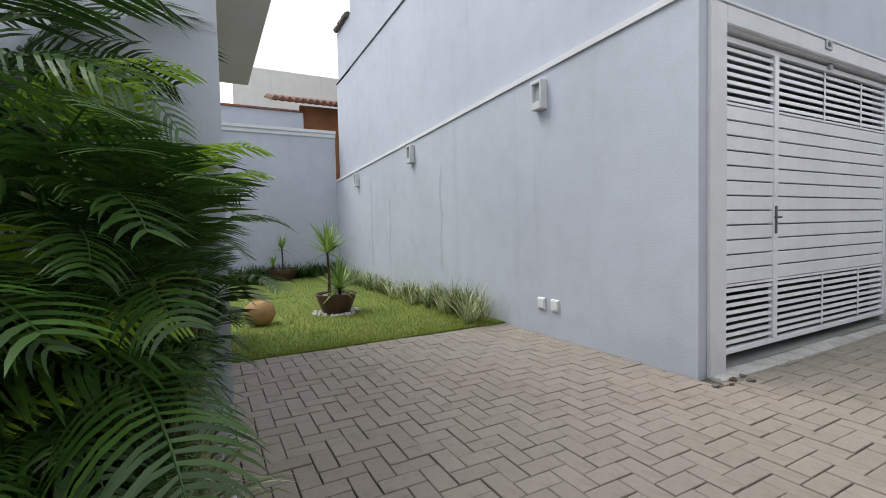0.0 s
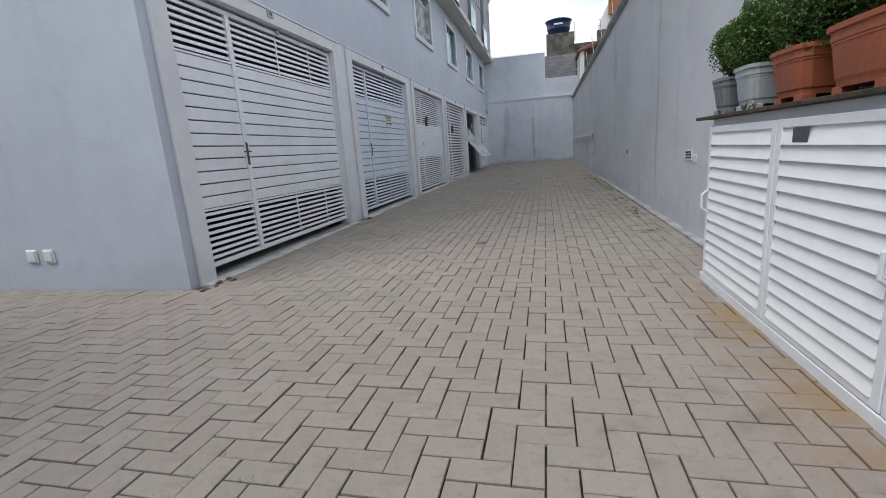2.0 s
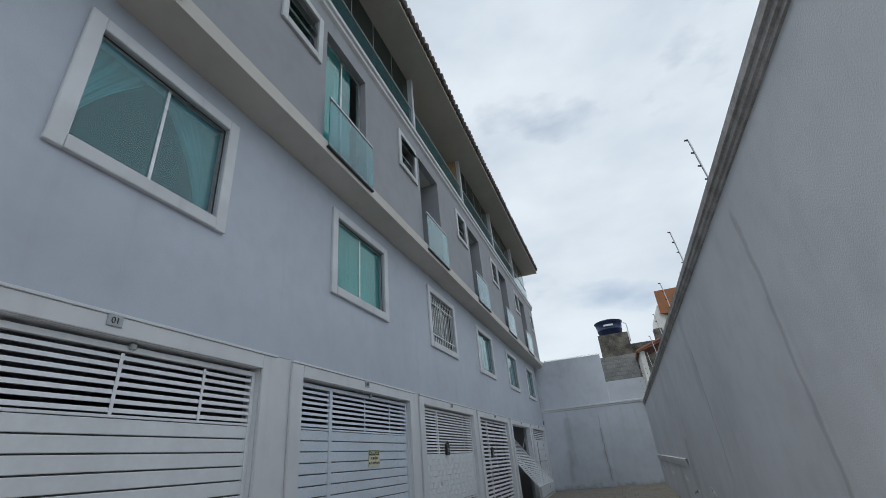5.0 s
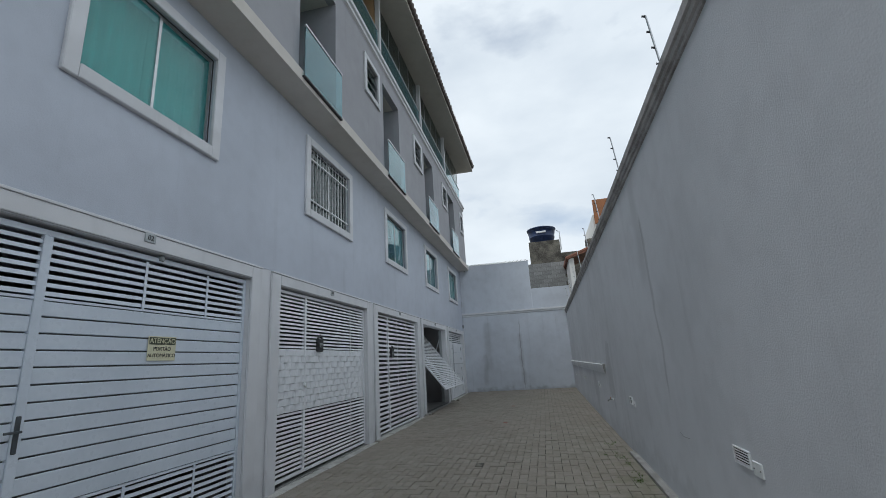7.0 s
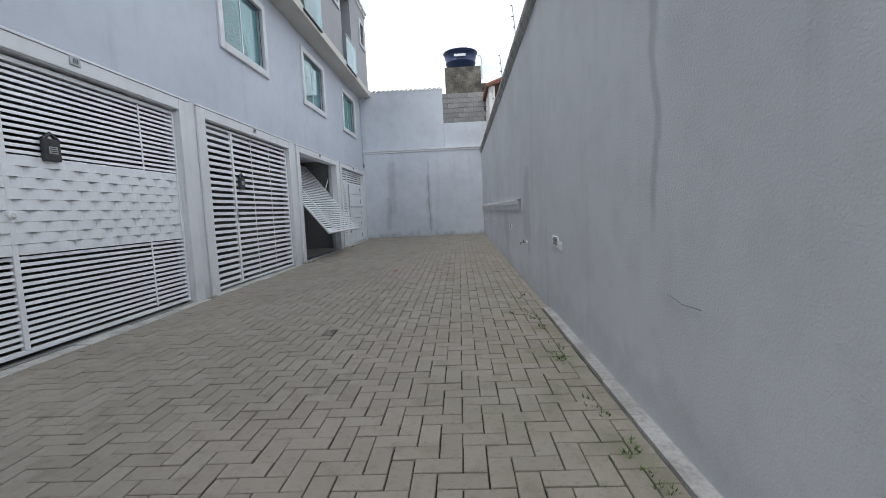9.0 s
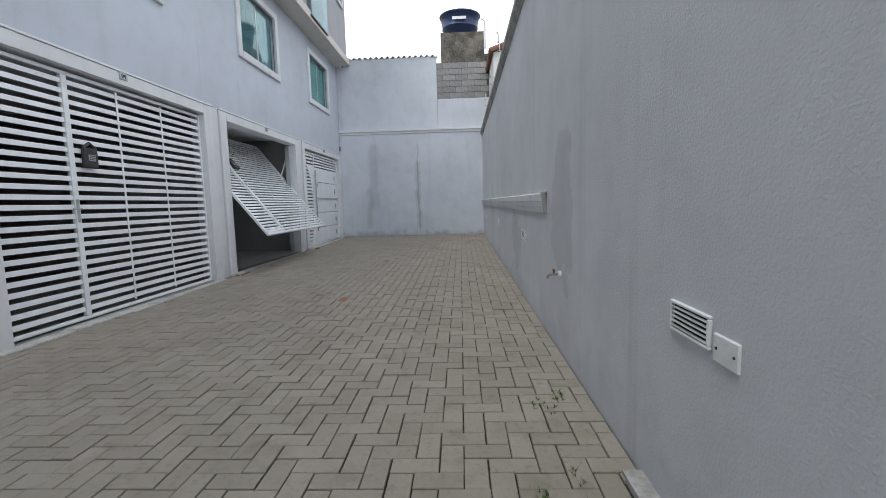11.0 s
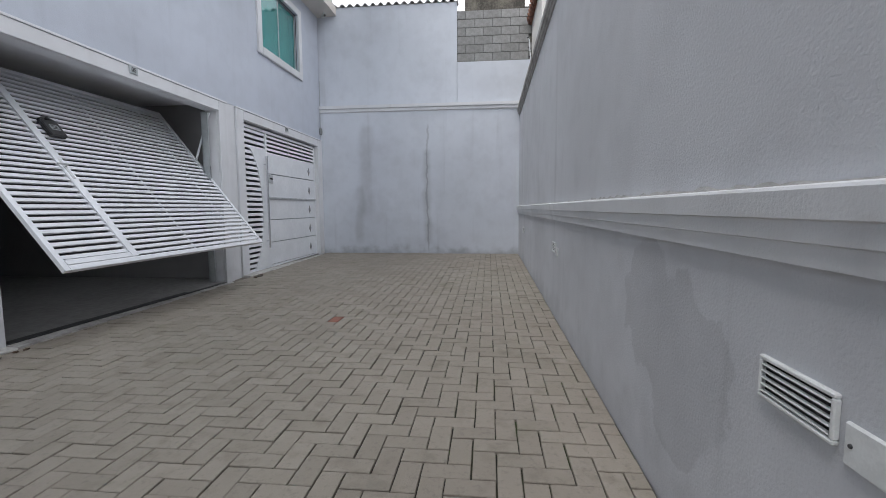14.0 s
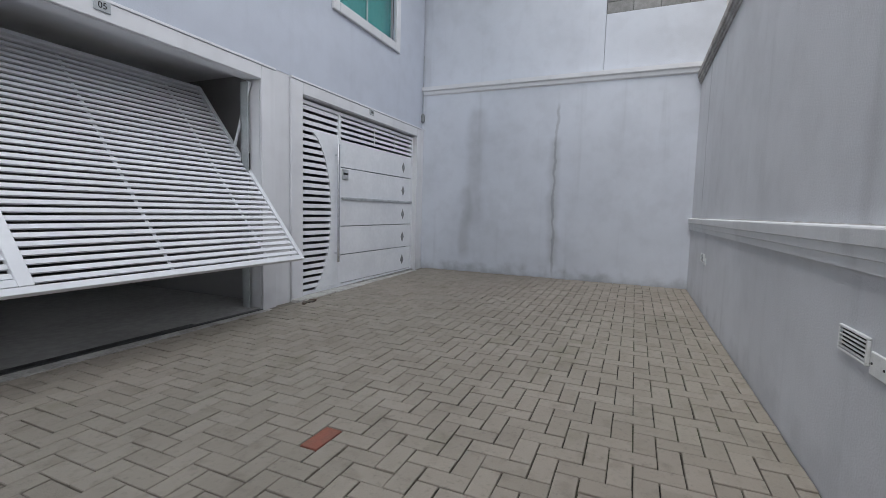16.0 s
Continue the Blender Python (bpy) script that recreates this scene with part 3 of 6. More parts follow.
# roof with boarded soffit and tile edge
bm = extrude_x([(1.22, EAVE), (1.22, EAVE + 0.14), (4.6, EAVE + 1.25), (7.8, EAVE + 0.2), (7.8, EAVE)], FX0 - 0.3, FX1 + 0.12)
struct("roof", bm, M_BEIGE, "pitched roof with a wide beige soffit", "roof")
roof_tiles = thing("roof_tiles", (0, 1.2, EAVE + 0.16), "dark weathered clay roof tiles along the eave", "roof", kind="structure")
tile_me = finish(tube([(0, -0.06, -0.02), (0, 0.9, 0.29)], [0.095, 0.08], 8), "tile", M_DARKTILE, True)
n_t = int((FX1 + 0.4 - FX0) / 0.2)
for k in range(n_t):
    part("tile", tile_me, M_DARKTILE, roof_tiles, at=(FX0 - 0.2 + 0.2 * k, 0.012 * random.uniform(-1, 1), 0))

# boundary wall opposite the gates, with coping and low moulding


def falling(bm, x0, slope, above=-9.0):
    """Lets the part above a height fall along x."""
    for v in bm.verts:
        if v.co.z > above:
            v.co.z += slope * (v.co.x - x0)
    return bm


FALL = -0.009
struct("wall_boundary", falling(box(-8, FX1 + 0.2, -2.55, -2.35, -0.1, 3.47), 4.0, FALL, 3), M_RIGHT, "tall grey rendered boundary wall with damp patches")
cop = [(-2.352, 3.43), (-2.334, 3.435), (-2.332, 3.465), (-2.315, 3.475), (-2.313, 3.515), (-2.295, 3.525), (-2.293, 3.59), (-2.62, 3.59), (-2.62, 3.475), (-2.352, 3.475)]
struct("trim_coping", falling(extrude_x(cop, -8, FX1), 4.0, FALL), M_SILL, "stepped cement coping on the boundary wall", "trim")
low = [(-2.352, 1.092), (-2.328, 1.093), (-2.325, 1.139), (-2.316, 1.143), (-2.313, 1.187), (-2.304, 1.191), (-2.300, 1.250), (-2.304, 1.257), (-2.352, 1.264)]
struct("trim_low_moulding", extrude_x(low, 15.04, FX1), M_MOULD, "weathered pale stepped cement moulding low on the boundary wall", "trim")
# rough mortar left where the moulding was bedded
rq = random.Random(41)
bm = bmesh.new()
prev = None
for k in range(241):
    x = 15.0 + 10.5 * (k / 240) ** 1.4
    top = 1.266 + 0.014 * rq.random() ** 2 * (1.0 if x < 19 else 0.5)
    cur = [bm.verts.new(q) for q in ((x, -2.349, 1.255), (x, -2.335 + 0.006 * rq.random(), 1.256), (x, -2.342 + 0.004 * rq.random(), (1.256 + top) / 2), (x, -2.349, top))]
    if prev:
        for i in range(3):
            bm.faces.new((prev[i], cur[i], cur[i + 1], prev[i + 1]))
    prev = cur
for k in range(14):
    z0, z1 = 1.09 + 0.0125 * k, 1.09 + 0.0125 * (k + 1)
    bx(bm, 15.034 - 0.003 * rq.random(), 15.043, -2.349, -2.352 + 0.026 + 0.0020 * k + 0.002 * rq.random(), z0, z1)
struct("trim_mortar", bm, M_BLOCK, "rough grey mortar along the bedded moulding", "trim")
struct("kerb", extrude_x([(-2.35, -0.02), (-2.262, -0.02), (-2.26, 0.012), (-2.268, 0.02), (-2.35, 0.028)], -8, FX0), M_SILL, "narrow cement strip at the wall foot", "kerb")
bm = bmesh.new()
for x0, x1 in zip(range(3, 13, 2), range(5, 15, 2)):
    a, b = max(x0, FX0), min(x1, FX1)
    vs = bx(bm, a + 0.002, b - 0.002, -2.35, -2.262 + random.uniform(-0.008, 0.004), -0.05, 0.018)
    for v in vs:
        v.co.z += rise(v.co.x)
struct("kerb_drive", bm, M_SILL, "cracked narrow cement strip along the boundary wall", "kerb")

# end wall
struct("wall_end_lower", box(FX1, FX1 + 0.25, -2.55, 7.6, -0.1, 3.48), M_BACK, "pale rendered end wall with a crack-like water stain")
struct("trim_end_cornice", extrude_x([(0, 3.40), (-0.03, 3.42), (-0.03, 3.47), (-0.06, 3.49), (-0.06, 3.555), (0.06, 3.57), (0.06, 3.482), (0, 3.482)], 0, 4.57), M_TRIM, "white cement cornice across the end wall", "trim").matrix_world = pose(FX1, 2.22, 0, 0, 0, -90)
bm = bmesh.new()
bx(bm, FX1 + 0.04, FX1 + 0.24, -0.96, 7.6, 3.48, 5.73)
bx(bm, FX1 + 0.05, FX1 + 0.24, -2.6, -0.966, 3.48, 4.45)
struct("wall_end_upper", bm, M_BACK, "pale rendered upper end wall, part patched")
bm = bmesh.new()
prev = None
for k in range(121):
    y = 2.2 - 3.18 * k / 120
    z = 5.75 + 0.035 * math.sin(2 * math.pi * (2.2 - y) / 0.177)
    cur = [bm.verts.new((FX1 + 0.01 + d * 0.35, y, z + d * 0.06 + o)) for d, o in ((0, 0), (1, 0), (1, 0.012), (0, 0.012))]
    if prev:
        for i in range(4):
            bm.faces.new((prev[i], prev[(i + 1) % 4], cur[(i + 1) % 4], cur[i]))
    prev = cur
struct("roof_sheet_end", bm, M_FIBRE, "edge of corrugated fibre cement roofing", "roof")

# garden: lawn, far wall, house corner with eave
struct("lawn", box(0.25, FX0, 4.62, 12.3, -0.1, 0.012), M_LAWN, "green lawn", "lawn")
struct("wall_garden_back", box(-6, FX0, 12.3, 12.5, -0.1, 3.80), M_FACADE, "pale grey-blue wall at the end of the garden")
struct("trim_garden_cornice", extrude_x([(12.3, 3.66), (12.25, 3.69), (12.25, 3.76), (12.21, 3.79), (12.21, 3.86), (12.52, 3.88), (12.52, 3.802), (12.3, 3.802)], -6, FX0), M_TRIM, "white moulded cornice on the garden wall", "trim")
struct("wall_house_front", box(-7, 0.20, 2.72, 6.0, -0.1, 4.6), M_FACADE, "pale grey-blue front house corner behind the palms")
struct("eave_front_house", box(-7, 0.62, 3.0, 6.05, 2.93, 3.05), M_BEIGE, "beige overhanging eave of the front house", "eave")
struct("wall_front_house_rear", box(-7, -6.8, -3, 12.5, -0.1, 4.0), M_FACADE, "plain wall closing the front yard")
struct("wall_front_street", box(-8, -7, -2.55, -2.35, -0.1, 3.4), M_FACADE, "plain wall closing the street side")
struct("planting_bed", box(-6.8, 0.06, 1.25, 2.72, -0.05, 0.05), M_SOIL, "dark soil bed in front of the house", "bed")

# frames round the gates, sills, number plates
for i, (a, b) in enumerate(GATES):
    fr = thing("trim_gate_frame_%d" % (i + 1), ((a + b) / 2, 2.22, 0), "flat white rendered surround of a garage gate", "trim", kind="structure")
    c, w = (a + b) / 2, 0.2
    o0, o1 = (a - c - w, b - c + w)
    if i == 5:
        o1 = FX1 - c - 0.005
    part("jamb", box(o0, a - c, -0.035, 0.0, rise(c) - 0.02, GATE_Z1 + 0.14, 0.006), M_TRIM, fr)
    part("jamb", box(b - c, o1, -0.035, 0.0, rise(c) - 0.02, GATE_Z1 + 0.14, 0.006), M_TRIM, fr)
    part("lintel", box(a - c + 0.001, b - c - 0.001, -0.035, 0.0, GATE_Z1, GATE_Z1 + 0.14, 0.006), M_TRIM, fr)
    part("lip", box(o0 - 0.006, o1 + (0.006 if i < 5 else 0), -0.045, 0.0, GATE_Z1 + 0.141, GATE_Z1 + 0.165, 0.004), M_TRIM, fr)
    if i == 4:
        tr5 = thing("floor_track", (c, 2.24, rise(c)), "dark steel track set in the garage threshold", "floor track")
        part("track", box(a - c, b - c, -0.05, 0.05, -0.04, 0.016, 0.002), M_DARK, tr5)
        part("ramp", extrude_x([(-0.16, -0.06), (-0.046, -0.06), (-0.046, 0.008), (-0.16, 0.002)], a - c, b - c), M_SILL, tr5)
    sl = thing("gate_sill", (c, 2.18, rise(c)), "worn cement threshold under a garage gate", "threshold", "gate thresholds")
    bm = bmesh.new()
    for k in range(5):
        u0, u1 = o0 + (o1 - o0) * k / 5, o0 + (o1 - o0) * (k + 1) / 5
        if i == 4 and 0 < k < 4:
            continue
        if i == 4:
            u0, u1 = (o0, a - c) if k == 0 else (b - c, o1)
        bx(bm, u0 + 0.002, u1 - 0.002, -0.10 + random.uniform(-0.03, 0.02), 0.05, -0.08, 0.004 + random.uniform(-0.006, 0.008))
    part("slab", bev(bm, 0.008), M_THRESH, sl)
    pl = thing("number_plate", (c - 0.02, 2.185, GATE_Z1 + 0.10), "small house number plate 0%d above the gate" % (i + 1), "number plate", "house numbers")
    part("plate", box(-0.060, 0.060, -0.012, 0.0, -0.042, 0.042, 0.004), M_PALEPOT, pl)
    words("digits", "0%d" % (i + 1), 0.066, M_BLACKINK, pl, (0, -0.013, 0))
tagged(bpy.data.objects["trim_gate_frame_6"], "flat white rendered surround of the last garage gate")


# ---- gates ----
def slat_mesh(length, pitch, share=0.62, lean=0.006):
    h = pitch * share
    bm = extrude_x([(-0.012, -h / 2), (0.004, -h / 2), (0.004 + lean, h / 2), (-0.012 + lean, h / 2)], 0, length)
    return bm


def bars(gate, x0, x1, z0, z1, pitch, mat, share=0.62, verticals=(), behind=False):
    """A louvred field: slats one by one and slim uprights behind them."""
    n = max(1, round((z1 - z0) / pitch))
    p = (z1 - z0) / n
    me = finish(slat_mesh(x1 - x0, p, share), "slat", mat)
    for k in range(n):
        part("slat", me, mat, gate, at=(x0, 0, z0 + p * (k + 0.5)))
    for v in verticals:
        part("upright", box(v - 0.014, v + 0.014, *((0.012, 0.018) if behind else (-0.016, -0.012)), z0, z1), mat, gate)


def rim(gate, w, h, mat, t=0.045):
    part("frame_stile", box(0, t, -0.02, 0.02, 0, h, 0.003), mat, gate)
    part("frame_stile", box(w - t, w, -0.02, 0.02, 0, h, 0.003), mat, gate)
    part("frame_rail", box(t, w - t, -0.02, 0.02, 0, t, 0.003), mat, gate)
    part("frame_rail", box(t, w - t, -0.02, 0.02, h - t, h, 0.003), mat, gate)


def lever(gate, x, z, mat=None):
    h = part("lock_plate", box(x - 0.018, x + 0.018, -0.032, -0.02, z - 0.12, z + 0.12, 0.006), mat or M_ALU, gate, "aluminium lock plate")
    part("handle", tube([(x, -0.03, z + 0.02), (x, -0.065, z + 0.02), (x - 0.10, -0.065, z + 0.02)], 0.009), mat or M_ALU, h)


def letter_box(gate, x, z):
    b = part("letter_box", box(x - 0.085, x + 0.085, -0.06, -0.014, z - 0.11, z + 0.09, 0.008), M_DARK, gate, "black cast letter box")
    part("arch", tube([(x - 0.08, -0.04, z + 0.085), (x, -0.04, z + 0.14), (x + 0.08, -0.04, z + 0.085)], 0.018), M_DARK, b)
    part("name_plate", box(x - 0.045, x + 0.045, -0.066, -0.0605, z - 0.045, z + 0.02, 0.002), M_PALEPOT, b, "pale grey name plate")
    for k in range(3):
        part("letter_bar", box(x - 0.034, x + 0.034, -0.0685, -0.0665, z - 0.034 + 0.018 * k, z - 0.026 + 0.018 * k), M_DARK, b)


GY = 2.292


def solid_gate(i, bar, mat, label):
    a, b = GATES[i]
    g = thing("garage_gate", (a, GY, GATE_Z0), label, "garage gate", "garage gates")
    w, h = b - a, GATE_Z1 - GATE_Z0 - 0.03
    rim(g, w, h, mat)
    t = bar - a
    part("leaf_stile", box(t - 0.03, t + 0.035, -0.024, 0.02, 0.045, h - 0.045, 0.003), mat, g)
    za, zb = 0.56, 1.98
    for x0, x1, ups in ((0.045, t - 0.03, ()), (t + 0.035, w - 0.045, (t + (w - t) * 0.38, t + (w - t) * 0.72))):
        bars(g, x0, x1, 0.06, za - 0.02, 0.062, mat, 0.47, ups)
        bars(g, x0, x1, zb + 0.02, h - 0.06, 0.062, mat, 0.50, ups)
        n = 12
        p = (zb - za) / n
        me = finish(box(0, x1 - x0, -0.012, 0.008, 0.006, p - 0.006, 0.004), "board", mat)
        for k in range(n):
            part("board", me, mat, g, at=(x0, 0, za + p * k))
        part("cross_rail", box(x0, x1, -0.016, 0.012, za - 0.02, za, 0.002), mat, g)
        part("cross_rail", box(x0, x1, -0.016, 0.012, zb, zb + 0.02, 0.002), mat, g)
    # grey instead of gate white, so the board grooves look shadowed
    part("backing", box(0.05, w - 0.05, 0.022, 0.026, za, zb), M_GREYPOT, g, "steel behind the boards, greyed to draw groove shade")
    lever(g, t - 0.005, 1.07, M_PIPE)
    for z in (0.25, 2.2):
        part("hinge", tube([(0.01, -0.028, z), (0.01, -0.028, z + 0.09)], 0.012), mat, g)
    part("lamp_sensor", box(w * 0.56, w * 0.56 + 0.05, -0.05, -0.02, h - 0.03, h + 0.02, 0.006), M_PALEPOT, g)
    return g


solid_gate(0, 4.45, M_GATE, "white steel garage gate with boards and louvred bands")
g2 = solid_gate(1, 8.10, M_GATEBLUE, "bluish white steel garage gate with a warning sign")
sign = thing("warning_sign", (9.22, GY - 0.02, 1.755), "small yellow warning sign on the garage gate", "sign")
part("plate", box(-0.16, 0.16, -0.004, 0.0, -0.11, 0.11, 0.001), M_SIGN, sign)
part("banner", box(-0.15, 0.15, -0.007, -0.004, 0.035, 0.10), M_SIGNTOP, sign)
words("heading", "ATENÇÃO", 0.062, M_SIGN, sign, (0, -0.008, 0.067), deep=0.001)
words("line", "PORTÃO", 0.05, M_BLACKINK, sign, (0, -0.006, -0.005), deep=0.001)
words("line", "AUTOMÁTICO", 0.048, M_BLACKINK, sign, (0, -0.006, -0.065), deep=0.001)

# third gate: louvres with a woven middle band
a, b = GATES[2]
g = thing("garage_gate", (a, GY, GATE_Z0), "white garage gate with louvres and a woven metal band", "garage gate", "garage gates")
w, h = b - a, GATE_Z1 - GATE_Z0 - 0.03
rim(g, w, h, M_GATE, 0.04)
for x0, x1 in ((0.04, 0.80), (0.85, w - 0.04)):
    ups = () if x0 < 0.5 else (2.47,)
    bars(g, x0, x1, 0.06, 0.84, 0.056, M_GATE, 0.52, ups)
    bars(g, x0, x1, 1.69, h - 0.05, 0.056, M_GATE, 0.52, ups)
part("leaf_stile", box(0.80, 0.85, -0.024, 0.02, 0.04, h - 0.04, 0.003), M_GATE, g)
part("band_backing", box(0.04, w - 0.04, 0.008, 0.016, 0.84, 1.69), M_GATE, g)
strip_rows, strip_cols = 9, 11
sw, sh = (w - 0.08) / strip_cols, 0.85 / strip_rows


def woven(length, height, bow):
    bm = bmesh.new()
    rows = []
    for k in range(7):
        u = k / 6
        y = -0.004 - bow * math.sin(math.pi * u)
        rows.append([bm.verts.new((u * length, y, 0)), bm.verts.new((u * length, y * 0.85, height)), bm.verts.new((u * length, 0.006, height)), bm.verts.new((u * length, 0.006, 0))])
    for p, q in zip(rows, rows[1:]):
        for i in range(4):
            bm.faces.new((p[i], q[i], q[(i + 1) % 4], p[(i + 1) % 4]))
    bm.faces.new(rows[0])
    bm.faces.new(rows[-1][::-1])
    bmesh.ops.recalc_face_normals(bm, faces=bm.faces)
    return bm


weave_me = finish(woven(sw * 1.0, sh * 0.965, 0.027), "woven_strip", M_GATE)
flat_me = finish(woven(sw * 0.5, sh * 0.97, 0.010), "woven_strip", M_GATE)
for r in range(strip_rows):
    off = 0.5 * (r % 2)
    for c in range(strip_cols):
        if c + off + 1 <= strip_cols + 0.01:
            part("woven_strip", weave_me, M_GATE, g, at=(0.04 + (c + off) * sw, 0, 0.84 + r * sh))
    if off:
        part("woven_strip", flat_me, M_GATE, g, at=(0.04, 0, 0.84 + r * sh))
        part("woven_strip", flat_me, M_GATE, g, at=(0.04 + (strip_cols - 0.5) * sw, 0, 0.84 + r * sh))
part("lock", lathe([(0.035, 0), (0.035, 0.02), (0.02, 0.03)], 12), M_PLASTIC, g, "round lock", at=Matrix.Translation((0.82, -0.024, 1.18)) @ pose(0, 0, 0, 90, 0, 0))
letter_box(g, 1.25, 1.77)

# fourth gate: wide slats, open to the dark garage
a, b = GATES[3]
g = thing("garage_gate", (a, GY, GATE_Z0), "white garage gate of wide spaced slats", "garage gate", "garage gates")
w = b - a
rim(g, w, h, M_GATE, 0.035)
bars(g, 0.035, 0.84, 0.06, h - 0.05, 0.094, M_GATE, 0.50)
bars(g, 0.90, w - 0.035, 0.06, h - 0.05, 0.094, M_GATE, 0.50, (1.55, 2.30))
part("leaf_stile", box(0.84, 0.90, -0.024, 0.02, 0.035, h - 0.035, 0.003), M_GATE, g)
letter_box(g, 1.07, 1.68)
lever(g, 0.87, 1.12)

# fifth gate: tilted half open on its arms
a, b = GATES[4]
w = b - a
foot, head = Vector((1.62, 0.73)), Vector((3.12, 2.61))
tip = math.degrees(math.atan2(head.x - foot.x, head.y - foot.y))
g = thing("garage_gate", (a, foot.x, foot.y), "white louvred tilting garage gate standing half open", "garage gate", "garage gates")
g.rotation_euler = (radians(-tip), 0, 0)
hl = (head - foot).length
rim(g, w, hl, M_GATE, 0.05)
bars(g, 0.05, 0.70, 0.10, hl - 0.06, 0.066, M_GATE, 0.60)
bars(g, 0.78, w - 0.05, 0.06, hl - 0.06, 0.066, M_GATE, 0.60, (1.65, 2.62), True)
part("leaf_stile", box(0.70, 0.78, -0.026, 0.02, 0.05, hl - 0.05, 0.003), M_GATE, g)
part("leaf_rail", box(0.05, 0.70, -0.026, 0.02, 0.05, 0.10, 0.003), M_GATE, g)
letter_box(g, 0.93, 1.62)
lever(g, 0.74, 1.10)
inv = pose(a, foot.x, foot.y, -tip).inverted()
for x in (0.03, w - 0.03):
    p0, p1 = inv @ Vector((a + x, 2.32, 2.60)), Vector((x, 0.03, hl * 0.62))
    part("arm", tube([p0, p1], 0.016), M_GATE, g, "white lifting arm")
rails = thing("gate_track", (b - 0.01, 2.33, GATE_Z0), "grey steel counterweight track beside the opened gate", "gate track")
part("channel", box(-0.05, -0.035, 0, 0.10, 0, 2.50), M_PALEPOT, rails)
part("channel", box(-0.05, 0.0, 0.085, 0.10, 0, 2.50), M_PALEPOT, rails)
part("weight", box(-0.033, -0.005, 0.01, 0.08, 1.15, 1.75, 0.004), M_DARK, rails)
part("cable", tube([(-0.02, 0.03, 1.75), (-0.02, 0.03, 2.5)], 0.004, 6), M_DARK, rails)
rail2 = copy_thing(rails, Matrix.Translation((a + 0.06, 2.33, GATE_Z0)))

# sixth gate: panelled white gate with a curved louvred side
a, b = GATES[5]
w = b - a
g = thing("garage_gate", (a, GY, GATE_Z0 + 0.05), "white panelled gate with curved louvre and long bar handle", "garage gate", "garage gates")
h = GATE_Z1 - GATE_Z0 - 0.08
rim(g, w, h, M_GATE, 0.045)
xb = 0.84
zt = 2.02
n = 27
p = (h - 0.10) / n
for k in range(n):
    z = 0.06 + p * (k + 0.5)
    bow = 1 - ((z - 1.05) / 1.08) ** 2
    x1 = (0.16 + 0.52 * math.sqrt(max(0.0, bow))) if z < 2.06 else xb - 0.02
    me = finish(slat_mesh(x1 - 0.04, p, 0.58), "slat", M_GATE)
    part("slat", me, M_GATE, g, at=(0.04, 0, z))
bm = bmesh.new()
ring = []
for k in range(25):
    z = 0.05 + (2.09 - 0.05) * k / 24
    bow = 1 - ((z - 1.05) / 1.08) ** 2
    ring.append((0.15 + 0.52 * math.sqrt(max(0.0, bow)), z))
fr = [bm.verts.new((x, -0.018, z)) for x, z in ring] + [bm.verts.new((xb, -0.018, 2.09)), bm.verts.new((xb, -0.018, 0.05))]
bk = [bm.verts.new((v.co.x, 0.012, v.co.z)) for v in fr]
bm.faces.new(fr)
bm.faces.new(bk[::-1])
for k in range(len(fr)):
    j = (k + 1) % len(fr)
    bm.faces.new((fr[k], fr[j], bk[j], bk[k]))
bmesh.ops.recalc_face_normals(bm, faces=bm.faces)
part("curved_panel", bm, M_GATE, g)
part("leaf_stile", box(xb - 0.02, xb + 0.04, -0.022, 0.02, 0.045, h - 0.045, 0.003), M_GATE, g)
bars(g, xb + 0.04, w - 0.045, 2.10, h - 0.05, 0.085, M_GATE, 0.55, (1.75, 2.4))
for z0, z1 in ((0.05, 0.46), (0.46, 0.87), (0.87, 1.27), (1.27, 1.70), (1.70, 2.09)):
    q = part("panel", box(xb + 0.04, w - 0.045, -0.014, 0.012, z0 + 0.006, z1 - 0.006, 0.005), M_GATE, g)
    zc = (z0 + z1) / 2 - 0.02
    bm = bmesh.new()
    fv = [bm.verts.new((2.72 + dx, -0.018, zc + dz)) for dx, dz in ((-0.055, 0), (0, -0.09), (0.055, 0), (0, 0.09))]
    fb = [bm.verts.new((v.co.x, -0.0135, v.co.z)) for v in fv]
    bm.faces.new(fv)
    for k in range(4):
        bm.faces.new((fv[k], fb[k], fb[(k + 1) % 4], fv[(k + 1) % 4]))
    bmesh.ops.recalc_face_normals(bm, faces=bm.faces)
    part("diamond", bm, M_GREYPOT, q, "dark grey diamond inlay")
    part("stud", lathe([(0.016, 0), (0.010, 0.008)], 10), M_CHROME, q, at=Matrix.Translation((2.72, -0.018, zc)) @ pose(0, 0, 0, 90, 0, 0))
hb = part("bar_handle", tube([(xb - 0.09, -0.075, 0.38), (xb - 0.09, -0.075, 2.0)], 0.02, 10), M_CHROME, g, "long chrome bar handle")
for z in (0.5, 1.85):
    part("bracket", tube([(xb - 0.09, -0.02, z), (xb - 0.09, -0.075, z)], 0.012), M_CHROME, hb)
part("cross_bar", box(xb + 0.06, w - 0.03, -0.04, -0.014, 1.245, 1.285, 0.006), M_ALU, g, "aluminium cross bar")
lb = part("letter_plate", box(xb + 0.07, xb + 0.21, -0.03, -0.014, 1.53, 1.68, 0.006), M_ALU, g, "aluminium letter plate")
part("slot", box(xb + 0.085, xb + 0.195, -0.033, -0.03, 1.60, 1.63), M_HOLE, lb)


